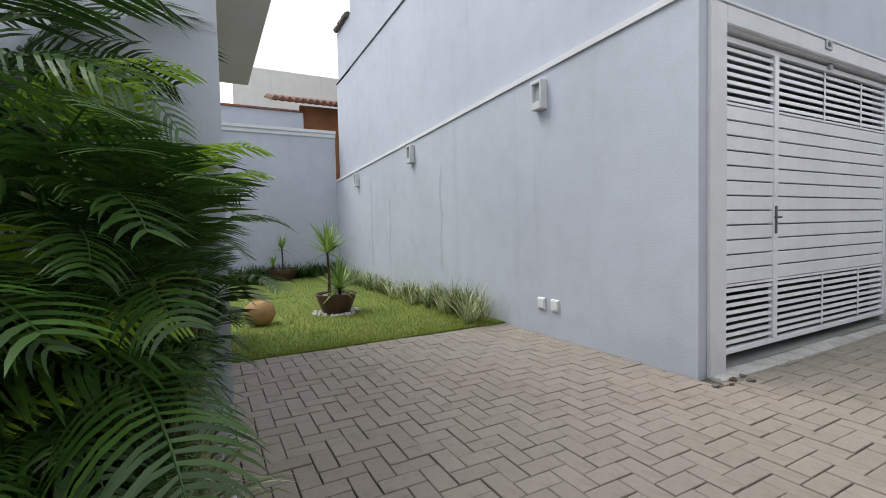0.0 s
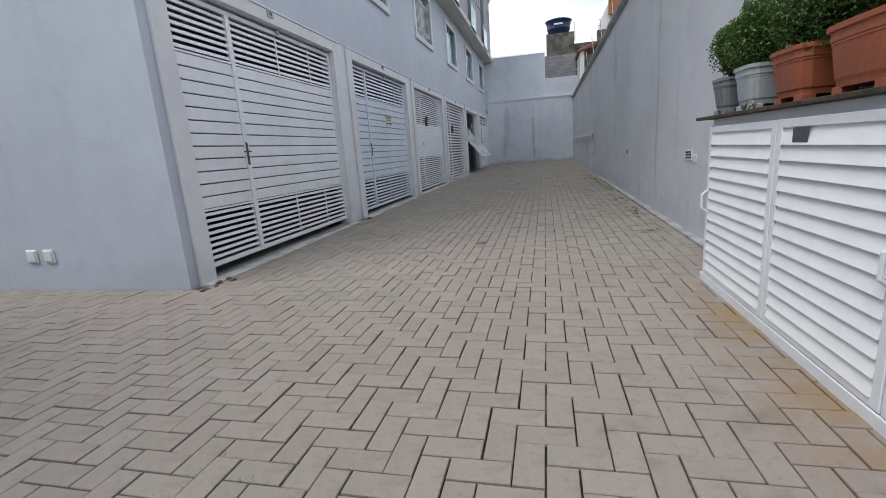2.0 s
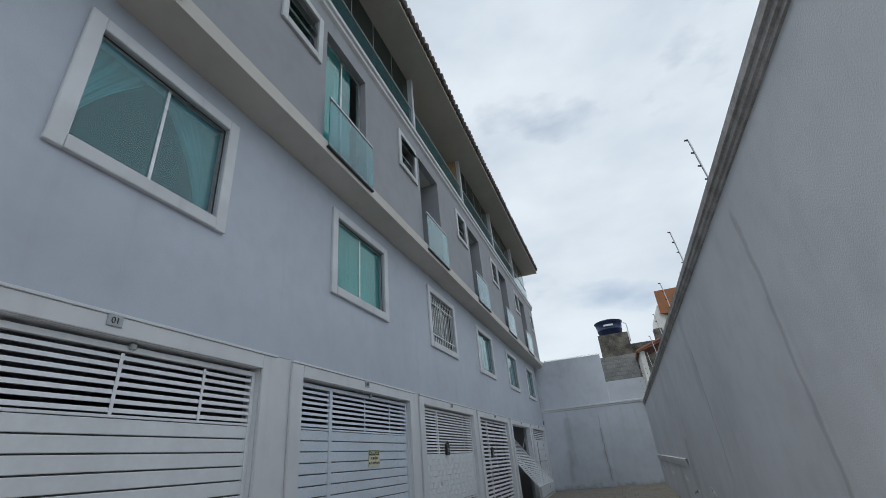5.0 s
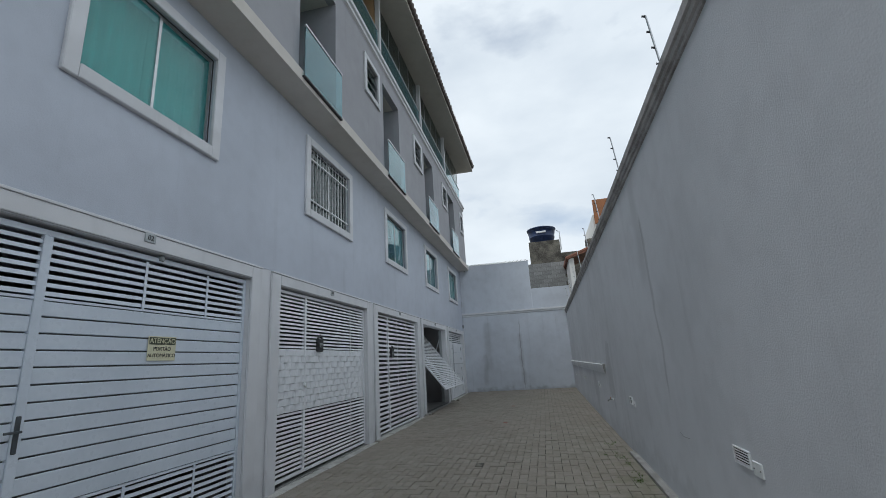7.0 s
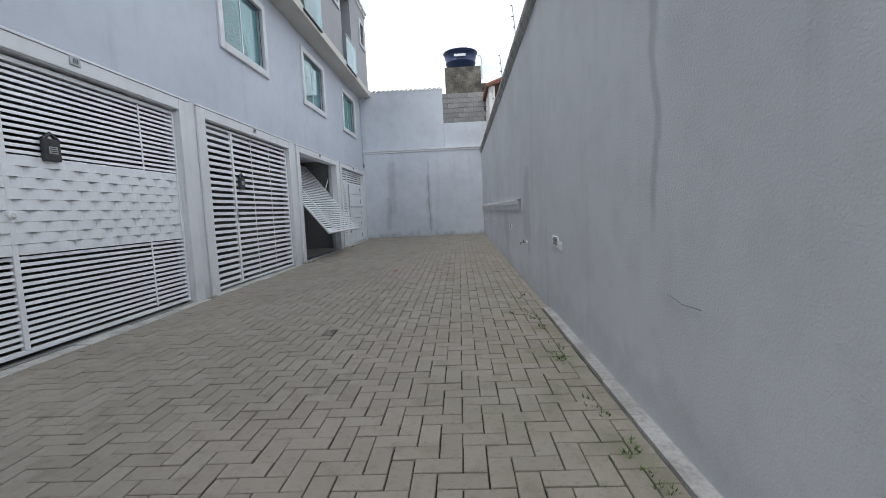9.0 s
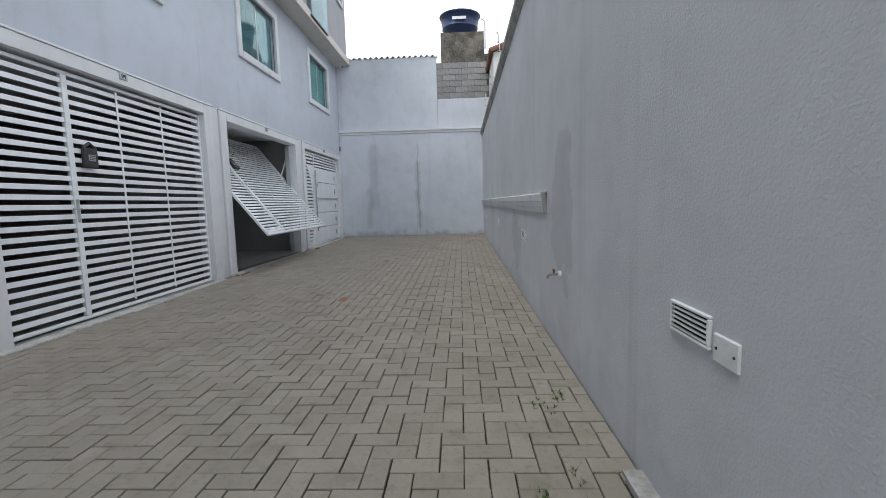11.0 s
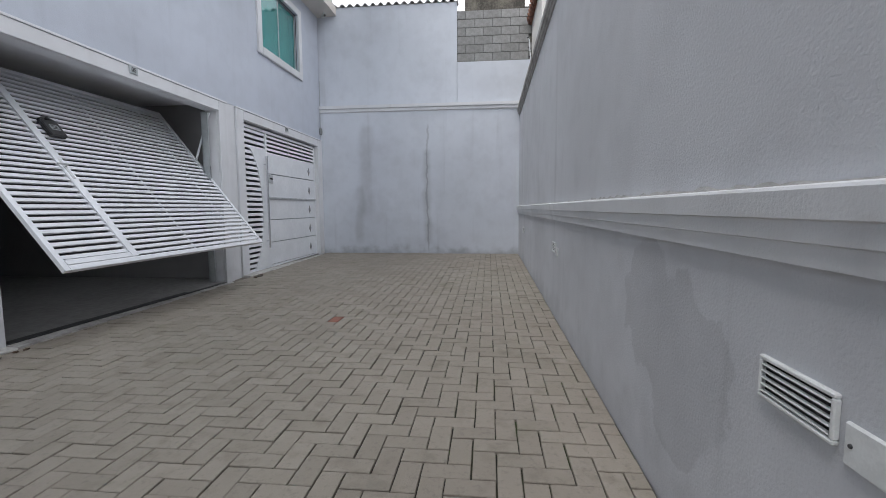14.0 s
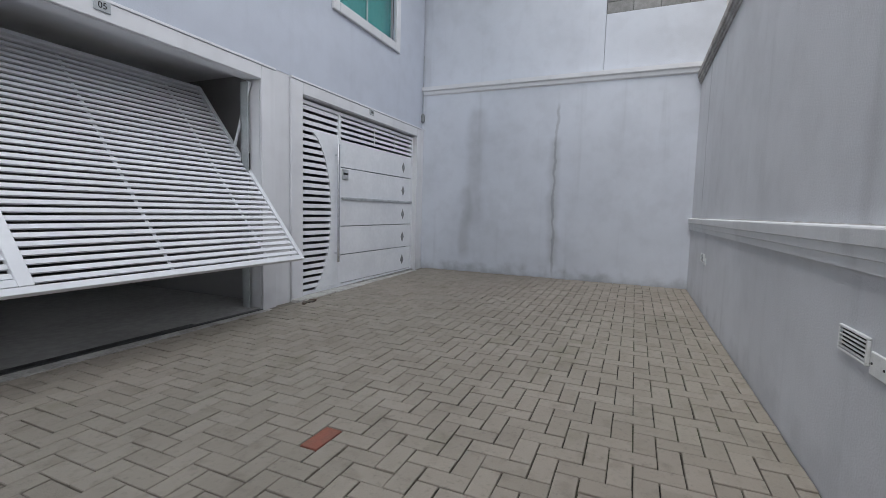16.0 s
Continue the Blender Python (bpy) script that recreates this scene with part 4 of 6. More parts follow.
# ---- windows of the first floor ----
def window(i, a, b, grille=False, tied=False):
    c, w, hgt = (a + b) / 2, b - a, WIN_Z1 - WIN_Z0
    wd = thing("window_%d" % (i + 1), (c, 2.22, WIN_Z0), "two-pane green glass window with a white surround", "window", "first floor windows", "structure")
    fr = part("surround", box(-w / 2 - 0.13, -w / 2, -0.045, 0.0, -0.13, hgt + 0.13, 0.008), M_TRIM, wd)
    part("surround", box(w / 2, w / 2 + 0.13, -0.045, 0.0, -0.13, hgt + 0.13, 0.008), M_TRIM, wd)
    part("surround", box(-w / 2, w / 2, -0.045, 0.0, hgt, hgt + 0.13, 0.008), M_TRIM, wd)
    part("window_sill", box(-w / 2, w / 2, -0.055, 0.0, -0.13, 0.0, 0.008), M_TRIM, wd)
    for s in (-1, 1):
        x0, x1 = (-w / 2 + 0.005, 0.015) if s < 0 else (-0.015, w / 2 - 0.005)
        y = 0.030 if s < 0 else 0.050
        bm = bmesh.new()
        for q in ((x0, x0 + 0.03, 0.0, hgt), (x1 - 0.03, x1, 0.0, hgt), (x0 + 0.03, x1 - 0.03, 0.0, 0.035), (x0 + 0.03, x1 - 0.03, hgt - 0.035, hgt)):
            bx(bm, q[0], q[1], y, y + 0.018, q[2] + 0.002, q[3] - 0.002)
        sash = part("sash", bm, M_ALU, wd)
        pane = part("pane", box(x0 + 0.03, x1 - 0.03, y + 0.006, y + 0.012, 0.035, hgt - 0.035), M_SMOKE if grille else M_DEEPTEAL if tied else M_TEAL, sash)
        pane.visible_shadow = False
    # thin dark strips along the edges of the opening
    for q in ((-w / 2, w / 2, 0.0, 0.016), (-w / 2, w / 2, hgt - 0.012, hgt), (-w / 2, -w / 2 + 0.012, 0.016, hgt - 0.012), (w / 2 - 0.014, w / 2, 0.016, hgt - 0.012)):
        part("edge_strip", box(q[0] + 0.0005, q[1] - 0.0005, 0.022, 0.029, q[2], q[3]), M_DARK, wd, "thin dark strip round the panes")
    if grille:
        gr = part("grille", box(-w / 2, w / 2, 0.0, 0.02, 0.18, 0.20), M_PLASTIC, wd, "white steel security bars")
        part("rail", box(-w / 2, w / 2, 0.0, 0.02, hgt - 0.22, hgt - 0.20), M_PLASTIC, gr)
        for k in range(13):
            x = -w / 2 + w * (k + 0.5) / 13
            part("bar", tube([(x, 0.01, 0.0), (x, 0.01, hgt)], 0.0065, 6), M_PLASTIC, gr)
    if grille:
        return wd
    cu = thing("curtain", (c, 2.45, WIN_Z0), "sheer pale curtain behind a window" if not tied else "sheer pale curtains tied back behind a window", "curtain", "curtains")
    bm = bmesh.new()
    for s in (-1, 1):
        prev = None
        for k in range(41):
            u = k / 40
            cur = []
            for z in np.linspace(hgt + 0.25, -0.15, 11):
                t = (hgt + 0.25 - z) / (hgt + 0.4)
                reach = 1.0 if not tied else 0.92 - 0.72 * math.sin(min(1.0, max(0.0, t - 0.12) * 1.35) * math.pi / 2)
                x = s * (w / 2 + 0.12 - u * (w / 2 + 0.12) * reach)
                cur.append(bm.verts.new((x, 0.03 * math.sin(u * 44 + s) + 0.01 * math.sin(u * 17 + t * 3), z)))
            if prev:
                for m in range(10):
                    bm.faces.new((prev[m], prev[m + 1], cur[m + 1], cur[m]))
            prev = cur
    part("cloth", bm, M_CURTAIN, cu, smooth=True)
    part("rod", tube([(-w / 2 - 0.2, 0, hgt + 0.25), (w / 2 + 0.2, 0, hgt + 0.25)], 0.012, 6), M_ALU, cu)
    for s in (-1, 1):
        part("bracket", tube([(s * (w / 2 + 0.17), 0, hgt + 0.25), (s * (w / 2 + 0.17), -0.052, hgt + 0.25)], 0.01, 6), M_ALU, cu)
    return wd


for i, (a, b) in enumerate(WINDOWS):
    window(i, a, b, grille=(i == 2), tied=(i in (0, 3, 4)))

# small upper windows, tilted open
for i, (a, b) in enumerate(SMALL):
    c, w, hgt = (a + b) / 2, b - a, SZ1 - SZ0
    wd = thing("window_%d" % (i + 7), (c, 1.85, SZ0), "small tilting bathroom window with a white surround", "window", "upper floor windows", "structure")
    part("surround", box(-w / 2 - 0.11, -w / 2, -0.04, 0.0, -0.11, hgt + 0.11, 0.006), M_TRIM, wd)
    part("surround", box(w / 2, w / 2 + 0.11, -0.04, 0.0, -0.11, hgt + 0.11, 0.006), M_TRIM, wd)
    part("surround", box(-w / 2, w / 2, -0.04, 0.0, hgt, hgt + 0.11, 0.006), M_TRIM, wd)
    part("window_sill", box(-w / 2, w / 2, -0.045, 0.0, -0.11, 0.0, 0.006), M_TRIM, wd)
    part("mullion", box(-w / 2, w / 2, 0.05, 0.08, hgt / 2 - 0.015, hgt / 2 + 0.015), M_ALU, wd)
    for z, tilt in ((0.0, 8), (hgt / 2, 38 if i == 1 else 12)):
        sash = part("sash", box(-w / 2 + 0.005, w / 2 - 0.005, -0.012, 0.012, -0.03, 0.0), M_ALU, wd, at=Matrix.Translation((0, 0.06, z + hgt / 2 - 0.01)) @ pose(0, 0, 0, -tilt))
        pn = part("pane", box(-w / 2 + 0.01, w / 2 - 0.01, -0.004, 0.004, -hgt / 2 + 0.02, -0.03), M_SMOKE, sash)
        pn.visible_shadow = False

# balconies with glass rails
for i, (a, b) in enumerate(BALC):
    c, w = (a + b) / 2, b - a
    deep = 0.12 if i in (0, 1) else 0.75
    bl = thing("balcony", (c, 1.85, UP0), "small balcony with a green glass rail and sliding door", "balcony", "balconies")
    part("rail_glass", box(-w / 2 - 0.02, w / 2 + 0.02, -0.115, -0.103, -0.07, 0.78), M_TEALRAIL, bl).visible_shadow = False
    part("top_rail", box(-w / 2 - 0.03, w / 2 + 0.03, -0.127, -0.091, 0.78, 0.815, 0.004), M_ALU, bl)
    part("base_rail", box(-w / 2 - 0.03, w / 2 + 0.03, -0.127, -0.04, -0.10, -0.07, 0.004), M_DARK, bl)
    if deep > 0.3:
        part("reveal", box(-w / 2 - 0.06, -w / 2, 0.15, deep + 0.15, 0.0, 2.4), M_UPPER, bl)
        part("reveal", box(w / 2, w / 2 + 0.06, 0.15, deep + 0.15, 0.0, 2.4), M_UPPER, bl)
        part("soffit", box(-w / 2, w / 2, 0.15, deep + 0.15, 2.33, 2.40), M_BEIGE, bl)
    dr = part("door_frame", box(-w / 2, -w / 2 + 0.05, deep, deep + 0.05, 0, 2.33), M_ALU, bl)
    part("stile", box(w / 2 - 0.05, w / 2, deep, deep + 0.05, 0, 2.33), M_ALU, dr)
    part("stile", box(-0.02, 0.02, deep, deep + 0.05, 0, 2.33), M_ALU, dr)
    part("head", box(-w / 2, w / 2, deep, deep + 0.05, 2.28, 2.33), M_ALU, dr)
    for x0, x1, yy in ((-w / 2 + 0.05, -0.02, 0.02), (0.02, w / 2 - (0.30 if i == 1 else 0.05), 0.03)):
        q = part("pane", box(x0, x1, deep + yy, deep + yy + 0.008, 0.03, 2.28), M_TEAL, dr)
        q.visible_shadow = False
    if i == 1:
        part("pull", box(0.27, 0.29, deep - 0.005, deep + 0.02, 1.0, 1.12), M_ALU, dr)
    cu = thing("curtain", (c, 1.85 + deep + 0.2, UP0), "pale curtain behind a balcony door", "curtain", "curtains")
    bm = bmesh.new()
    prev = None
    for k in range(31):
        x = -w / 2 + (w - (0.35 if i == 1 else 0)) * k / 30
        cur = [bm.verts.new((x, 0.025 * math.sin(k * 1.3), z)) for z in (0.02, 2.3)]
        if prev:
            bm.faces.new((prev[0], cur[0], cur[1], prev[1]))
        prev = cur
    part("cloth", bm, M_CURTAIN, cu, smooth=True)

# roof terraces: posts, glass rails, glazed fronts
bounds = [3.45, *PARTY, 25.4]
for i in range(6):
    x0, x1 = bounds[i], bounds[i + 1]
    c, w = (x0 + x1) / 2, x1 - x0
    tr = thing("terrace_railing", (c, 1.90, 8.66), "blue-green glass rail and white posts of a roof terrace", "railing", "terrace rails")
    part("post", box(-w / 2 - 0.055, -w / 2 + 0.055, -0.05, 0.06, 0, EAVE - 8.66, 0.004), M_TRIM, tr)
    part("rail_glass", box(-w / 2 + 0.06, w / 2 - 0.06, 0.0, 0.012, 0.02, 0.78), M_TEALRAIL, tr).visible_shadow = False
    part("top_rail", box(-w / 2 + 0.06, w / 2 - 0.06, -0.015, 0.028, 0.78, 0.81, 0.003), M_ALU, tr)
    if i != 2:
        for k in range(4):
            u0, u1 = -w / 2 + 0.06 + (w - 0.12) * k / 4, -w / 2 + 0.06 + (w - 0.12) * (k + 1) / 4
            q = part("glazing", box(u0 + 0.012, u1 - 0.012, 0.06, 0.07, 0.0, EAVE - 8.67), M_SMOKE, tr)
            q.visible_shadow = False
            part("glazing_bar", box(u1 - 0.012, u1 + 0.012, 0.055, 0.08, 0.0, EAVE - 8.67), M_ALU, tr)

# camera under the ledge
cc = thing("security_camera", (25.38, 1.98, LEDGE), "small white security camera under the ledge", "camera")
part("bracket", tube([(0, 0, 0.0), (0, 0, -0.07)], 0.014), M_PLASTIC, cc)
hs = part("housing", tube([(-0.08, -0.06, -0.11), (0.06, 0.05, -0.07)], 0.034, 12), M_PLASTIC, cc, smooth=True)
part("lens", tube([(-0.088, -0.066, -0.112), (-0.078, -0.058, -0.109)], 0.026, 12), M_DARK, hs, "dark lens")
jb = thing("cable_gland", (25.56, 2.19, 2.92), "grey cable gland in the wall corner", "cable gland")
part("sleeve", lathe([(0.03, 0), (0.034, 0.02), (0.034, 0.12), (0.022, 0.15)], 12), M_GREYPOT, jb, smooth=True)
part("cable", tube([(0, 0, 0.15), (0.005, 0.004, 0.6), (0, 0, 1.2)], 0.007, 6), M_PALEPOT, jb)


# ---- fittings on the boundary wall ----
def vent(x, z):
    v = thing("vent_grille", (x, -2.35, z), "white plastic vent grille in the boundary wall", "vent", "wall vents")
    for q in ((-0.12, 0.12, 0.041, 0.052), (-0.12, 0.12, -0.052, -0.041), (-0.12, -0.108, -0.041, 0.041), (0.108, 0.12, -0.041, 0.041)):
        part("frame", box(q[0], q[1], 0, 0.014, q[2], q[3], 0.003), M_PLASTIC, v)
    part("backing", box(-0.108, 0.108, 0.001, 0.003, -0.041, 0.041), M_HOLE, v)
    for k in range(5):
        z0 = -0.032 + 0.016 * k
        part("slat", extrude_x([(0.006, z0 - 0.001), (0.014, z0 - 0.003), (0.014, z0 - 0.0005), (0.006, z0 + 0.0015)], -0.108, 0.108), M_PLASTIC, v)
    c = thing("blank_plate", (x - 0.20, -2.35, z - 0.03), "white blank cover plate beside the vent", "cover plate", "blank plates")
    part("plate", box(-0.06, 0.06, 0, 0.010, -0.042, 0.042, 0.004), M_PLASTIC, c)
    for s in (-0.042, 0.042):
        part("screw", lathe([(0.005, 0), (0.004, 0.003)], 8), M_DARK, c, at=Matrix.Translation((s, 0.010, 0)) @ pose(0, 0, 0, -90))


for x, z in ((5.30, 0.82), (8.93, 0.795), (12.64, 0.80), (16.44, 0.81), (20.05, 0.815), (24.12, 0.79)):
    vent(x, z)
tap = thing("garden_tap", (14.50, -2.35, 0.655), "worn copper garden tap on the boundary wall", "tap")
part("flange", lathe([(0.018, 0), (0.018, 0.009), (0.012, 0.015)], 14), M_PLASTIC, tap, "white wall flange", at=pose(0, 0, 0, -90))
part("body", tube([(0, 0.009, 0), (0, 0.046, 0), (0, 0.068, -0.005), (0, 0.073, -0.022)], 0.0075, 10), M_GREYPOT, tap)
part("valve", tube([(0, 0.038, 0), (0, 0.038, 0.022)], 0.007, 10), M_BRASS, tap)
part("lever", box(-0.017, 0.017, 0.032, 0.046, 0.02, 0.028, 0.003), M_BRASS, tap)
tap.scale = (1.35, 1.35, 1.35)
# scratch in the wall, drawn as a thin grey tube; no cable here
scr = thing("cable_stub", (10.17, -2.35, 0.712), "short grey scratch on the wall, added as a thin bar", "cable")
part("cable", tube([(-0.14, 0.006, 0.01), (0.0, 0.012, 0.004), (0.14, 0.005, 0.02)], 0.0026, 6), M_GREYPOT, scr)

# electric fence posts on the coping
for x in (2.9, 4.9, 6.93, 8.95, 11.0, 13.0, 15.0, 17.0, 19.0, 21.0, 23.0):
    f = thing("fence_post", (x, -2.36, 3.59 + FALL * (x - 4.0)), "thin electric fence post with insulators", "fence post", "electric fence posts")
    part("rod", tube([(0, 0, 0), (-0.02, 0.05, 0.52)], 0.009, 6), M_ALU, f)
    for k in range(4):
        t = 0.16 + 0.28 * k
        part("insulator", lathe([(0.007, 0), (0.011, 0.008), (0.007, 0.02), (0.010, 0.03)], 8), M_DARK, f, at=Matrix.Translation((-0.02 * t, 0.05 * t, 0.52 * t)) @ pose(0, 0, 0, -80))

# drain pipe by the cupboard
pp = thing("drain_pipe", (4.02, -2.326, 0.0), "grey plastic drain pipe on the boundary wall", "pipe")
part("pipe", tube([(0, 0, 0.0), (0, 0, 3.35)], 0.021, 14), M_PIPE, pp, smooth=True)
for z in (1.3, 2.3, 3.1):
    part("clamp", tube([(0, 0, z), (0, 0, z + 0.03)], 0.025, 14), M_PIPE, pp)

# ---- lamps and sockets on the garden wall ----
for y, z in ((3.90, 2.53), (7.23, 2.45), (10.34, 2.35)):
    lp = thing("wall_lamp", (FX0, y, z), "square white box wall lamp, unlit", "wall lamp", "garden wall lamps")
    for q in ((-0.08, -0.06, -0.15, 0.15), (0.06, 0.08, -0.15, 0.15)):
        part("side", box(-0.09, 0, q[0], q[1], q[2], q[3], 0.004), M_TRIM, lp)
    part("top", box(-0.09, 0, -0.06, 0.06, 0.115, 0.15, 0.004), M_TRIM, lp)
    part("bottom", box(-0.09, 0, -0.06, 0.06, -0.15, -0.07, 0.004), M_TRIM, lp)
    part("glass", box(-0.05, -0.035, -0.06, 0.06, -0.07, 0.115), M_PALEPOT, lp, "frosted grey glass")
for y in (3.945, 3.735):
    so = thing("outdoor_socket", (FX0, y, 0.335), "white covered outdoor socket plate low on the wall", "socket", "outdoor sockets")
    part("plate", box(-0.018, 0, -0.062, 0.062, -0.065, 0.065, 0.006), M_PLASTIC, so)
    part("lid", box(-0.028, -0.018, -0.05, 0.05, -0.05, 0.055, 0.005), M_PLASTIC, so)

# ---- louvred cupboard under the pots ----
CX0, CX1, CY0, CY1, CZ = 0.3, 3.54, -2.35, -1.96, 1.12
cup = thing("meter_cupboard", ((CX0 + CX1) / 2, -2.15, 0), "low white cupboard with louvred aluminium doors", "cupboard")
cx = (CX0 + CX1) / 2
part("body", box(CX0 - cx, CX1 - cx, CY0 + 2.15, CY1 + 2.15 - 0.035, -0.02, CZ, 0.004), M_TRIM, cup)
bounds = [3.50, 2.58, 1.71, 0.86, 0.32]
for k, (b, a) in enumerate(zip(bounds, bounds[1:])):
    d = part("door", box(a - cx + 0.005, a - cx + 0.05, 0.155, 0.19, 0.06, 1.07, 0.003), M_GATE, cup)
    y0, y1 = 0.155, 0.19
    part("stile", box(b - cx - 0.05, b - cx - 0.005, y0, y1, 0.06, 1.07, 0.003), M_GATE, d)
    part("rail", box(a - cx + 0.05, b - cx - 0.05, y0, y1, 1.03, 1.07, 0.003), M_GATE, d)
    part("rail", box(a - cx + 0.05, b - cx - 0.05, y0, y1, 0.06, 0.10, 0.003), M_GATE, d)
    n = 13
    p = 0.93 / n
    me2 = finish(extrude_x([(0.190, -p / 2 - 0.004), (0.196, -p / 2 - 0.004), (0.176, p / 2 + 0.002), (0.168, p / 2 + 0.002)], 0, b - a - 0.10), "louvre", M_LOUVRE)
    for j in range(n):
        part("louvre", me2, M_LOUVRE, d, at=(a - cx + 0.05, 0, 0.10 + p * (j + 0.5)))
    hx = b - cx - 0.03 if k == 0 else a - cx + 0.027
    part("handle", tube([(hx, 0.19, 0.50), (hx, 0.225, 0.53), (hx, 0.225, 0.62), (hx, 0.19, 0.65)], 0.009), M_PLASTIC, d)
    if k == 1:
        part("label_plate", box(0.38, 0.50, 0.191, 0.196, 0.965, 1.03, 0.002), M_PIPE, d, "small grey data plate")
part("plinth", box(CX0 - cx, CX1 - cx, 0.12, 0.192, -0.02, 0.055, 0.004), M_GATE, cup, "white base rail")
ct = thing("counter_slab", ((0.3 + 3.74) / 2, -2.13, CZ), "brown granite slab on the louvred cupboard", "slab")
part("slab", box(-1.72, 1.72, -0.22, 0.188, 0.001, 0.021, 0.003), M_GRANITE, ct)
CT = CZ + 0.022


# ---- potted boxwood on the slab ----
def square_pot(top, bottom, height, mat, label, at, long=1.0, group="planters"):
    """A tapered rounded-square plastic planter with ribs, rim and feet."""
    pt = thing("planter", at, label, "planter", group)
    bm = bmesh.new()

    def ringed(r, z, lx=long):
        out = []
        for k in range(32):
            t = 2 * math.pi * k / 32
            cx_, sx_ = math.cos(t), math.sin(t)
            q = (abs(cx_) ** 5 + abs(sx_) ** 5) ** (-1 / 5)
            out.append(bm.verts.new((r * q * cx_ * lx, r * q * sx_, z)))
        return out

    H = height
    prof = [(bottom * 0.8, 0.03), (bottom, 0.03), (bottom * 1.02, 0.05), (bottom * 1.03, 0.055), (bottom + (top - bottom) * 0.25, 0.25 * H), (bottom + (top - bottom) * 0.27, 0.27 * H),
            (bottom + (top - bottom) * 0.72, 0.72 * H), (bottom + (top - bottom) * 0.80, 0.73 * H), (bottom + (top - bottom) * 0.80, 0.76 * H), (top * 0.985, 0.78 * H), (top * 0.985, 0.91 * H), (top * 1.05, 0.92 * H), (top * 1.06, H), (top * 0.97, H), (top * 0.93, H - 0.05)]
    rings = [ringed(r, z) for r, z in prof]
    for p, q in zip(rings, rings[1:]):
        for i in range(32):
            bm.faces.new((p[i], p[(i + 1) % 32], q[(i + 1) % 32], q[i]))
    bm.faces.new(rings[0][::-1])
    part("shell", bm, mat, pt, smooth=False)
    for sx in (-1, 1):
        for sy in (-1, 1):
            part("foot", box(sx * bottom * long * 0.72 - 0.032, sx * bottom * long * 0.72 + 0.032, sy * bottom * 0.72 - 0.032, sy * bottom * 0.72 + 0.032, 0, 0.034, 0.004), mat, pt)
    bm = bmesh.new()
    vs = ringed(top * 0.93, H - 0.045)
    bm.faces.new(vs)
    part("soil", bm, M_SOIL, pt)
    return pt


def boxwood(at, rx, ry, rz, count, seed, label, lift=0.0):
    rnd = random.Random(seed)
    tr = thing("boxwood_shrub", at, label, "shrub", "boxwood shrubs")
    bm = bmesh.new()
    for k in range(7):
        a = rnd.uniform(0, 6.28)
        e = Vector((math.cos(a) * rx * 0.55, math.sin(a) * ry * 0.55, lift + rz * rnd.uniform(0.8, 1.4)))
        tube([(rnd.uniform(-0.02, 0.02), rnd.uniform(-0.02, 0.02), -0.03), e * 0.5 + Vector((rnd.uniform(-0.03, 0.03), 0, 0)), e], [0.008, 0.006, 0.003], 5, bm)
    part("stem", bm, M_WOOD, tr)
    lobes = [(Vector((rnd.uniform(-0.55, 0.55) * rx, rnd.uniform(-0.5, 0.5) * ry, lift + rz * rnd.uniform(0.5, 1.5))), rnd.uniform(0.38, 0.62)) for _ in range(15)]
    for name, mat, cnt, tip in (("foliage", M_BOX, count, 0.0), ("fresh_growth", M_BOXTIP, count // 6, 0.12)):
        bm = bmesh.new()
        for _ in range(cnt):
            c, r = rnd.choice(lobes)
            d = Vector((rnd.gauss(0, 1), rnd.gauss(0, 1), rnd.gauss(0, 1) + (0.8 if tip else 0))).normalized()
            s = (0.55 + 0.45 * rnd.random() ** 0.5 + tip) * r
            p = c + Vector((d.x * rx, d.y * ry, d.z * rz)) * s * 1.05
            if p.z < 0.01:
                continue
            u = Vector((rnd.gauss(0, 1), rnd.gauss(0, 1), rnd.gauss(0, 0.7))).normalized()
            v = u.orthogonal().normalized()
            v = (v * rnd.uniform(-1, 1) + u.cross(v) * rnd.uniform(-1, 1)).normalized()
            L, W = rnd.uniform(0.012, 0.020), rnd.uniform(0.0045, 0.0075)
            bm.faces.new([bm.verts.new(q) for q in (p - u * L * 0.5, p + v * W, p + u * L * 0.55, p - v * W)])
        part(name, bm, mat, tr)
    return tr


for x, y, top, bot, hgt, mat, lab, lng in (
        (3.57, -2.13, 0.12, 0.09, 0.235, M_GREYPOT, "weathered grey plastic planter with ribs on the slab", 1.0),
        (3.16, -2.13, 0.13, 0.10, 0.25, M_PALEPOT, "pale grey plastic planter with ribs on the slab", 1.05),
        (2.66, -2.14, 0.15, 0.115, 0.25, M_TERRA, "terracotta coloured planter with boxwood on the slab", 1.12),
        (2.14, -2.14, 0.15, 0.122, 0.265, M_TERRA, "wide terracotta coloured planter on the slab", 1.42),
        (1.58, -2.13, 0.175, 0.14, 0.38, M_TERRA, "large terracotta coloured planter on the slab", 1.5),
        (1.02, -2.14, 0.15, 0.125, 0.27, M_TERRA, "terracotta coloured planter on the slab", 1.3)):
    square_pot(top, bot, hgt, mat, lab, (x, y, CT), lng)
boxwood((3.62, -2.13, CT + 0.20), 0.20, 0.15, 0.20, 6500, 1, "small dense boxwood shrub in a grey planter")
boxwood((3.16, -2.13, CT + 0.22), 0.23, 0.17, 0.23, 8500, 2, "dense dark boxwood shrub in a pale grey planter")
boxwood((2.62, -2.14, CT + 0.22), 0.29, 0.19, 0.27, 20000, 3, "large rounded boxwood shrub in a terracotta planter")
boxwood((2.10, -2.14, CT + 0.24), 0.28, 0.19, 0.25, 15000, 4, "broad boxwood shrub in a terracotta planter")
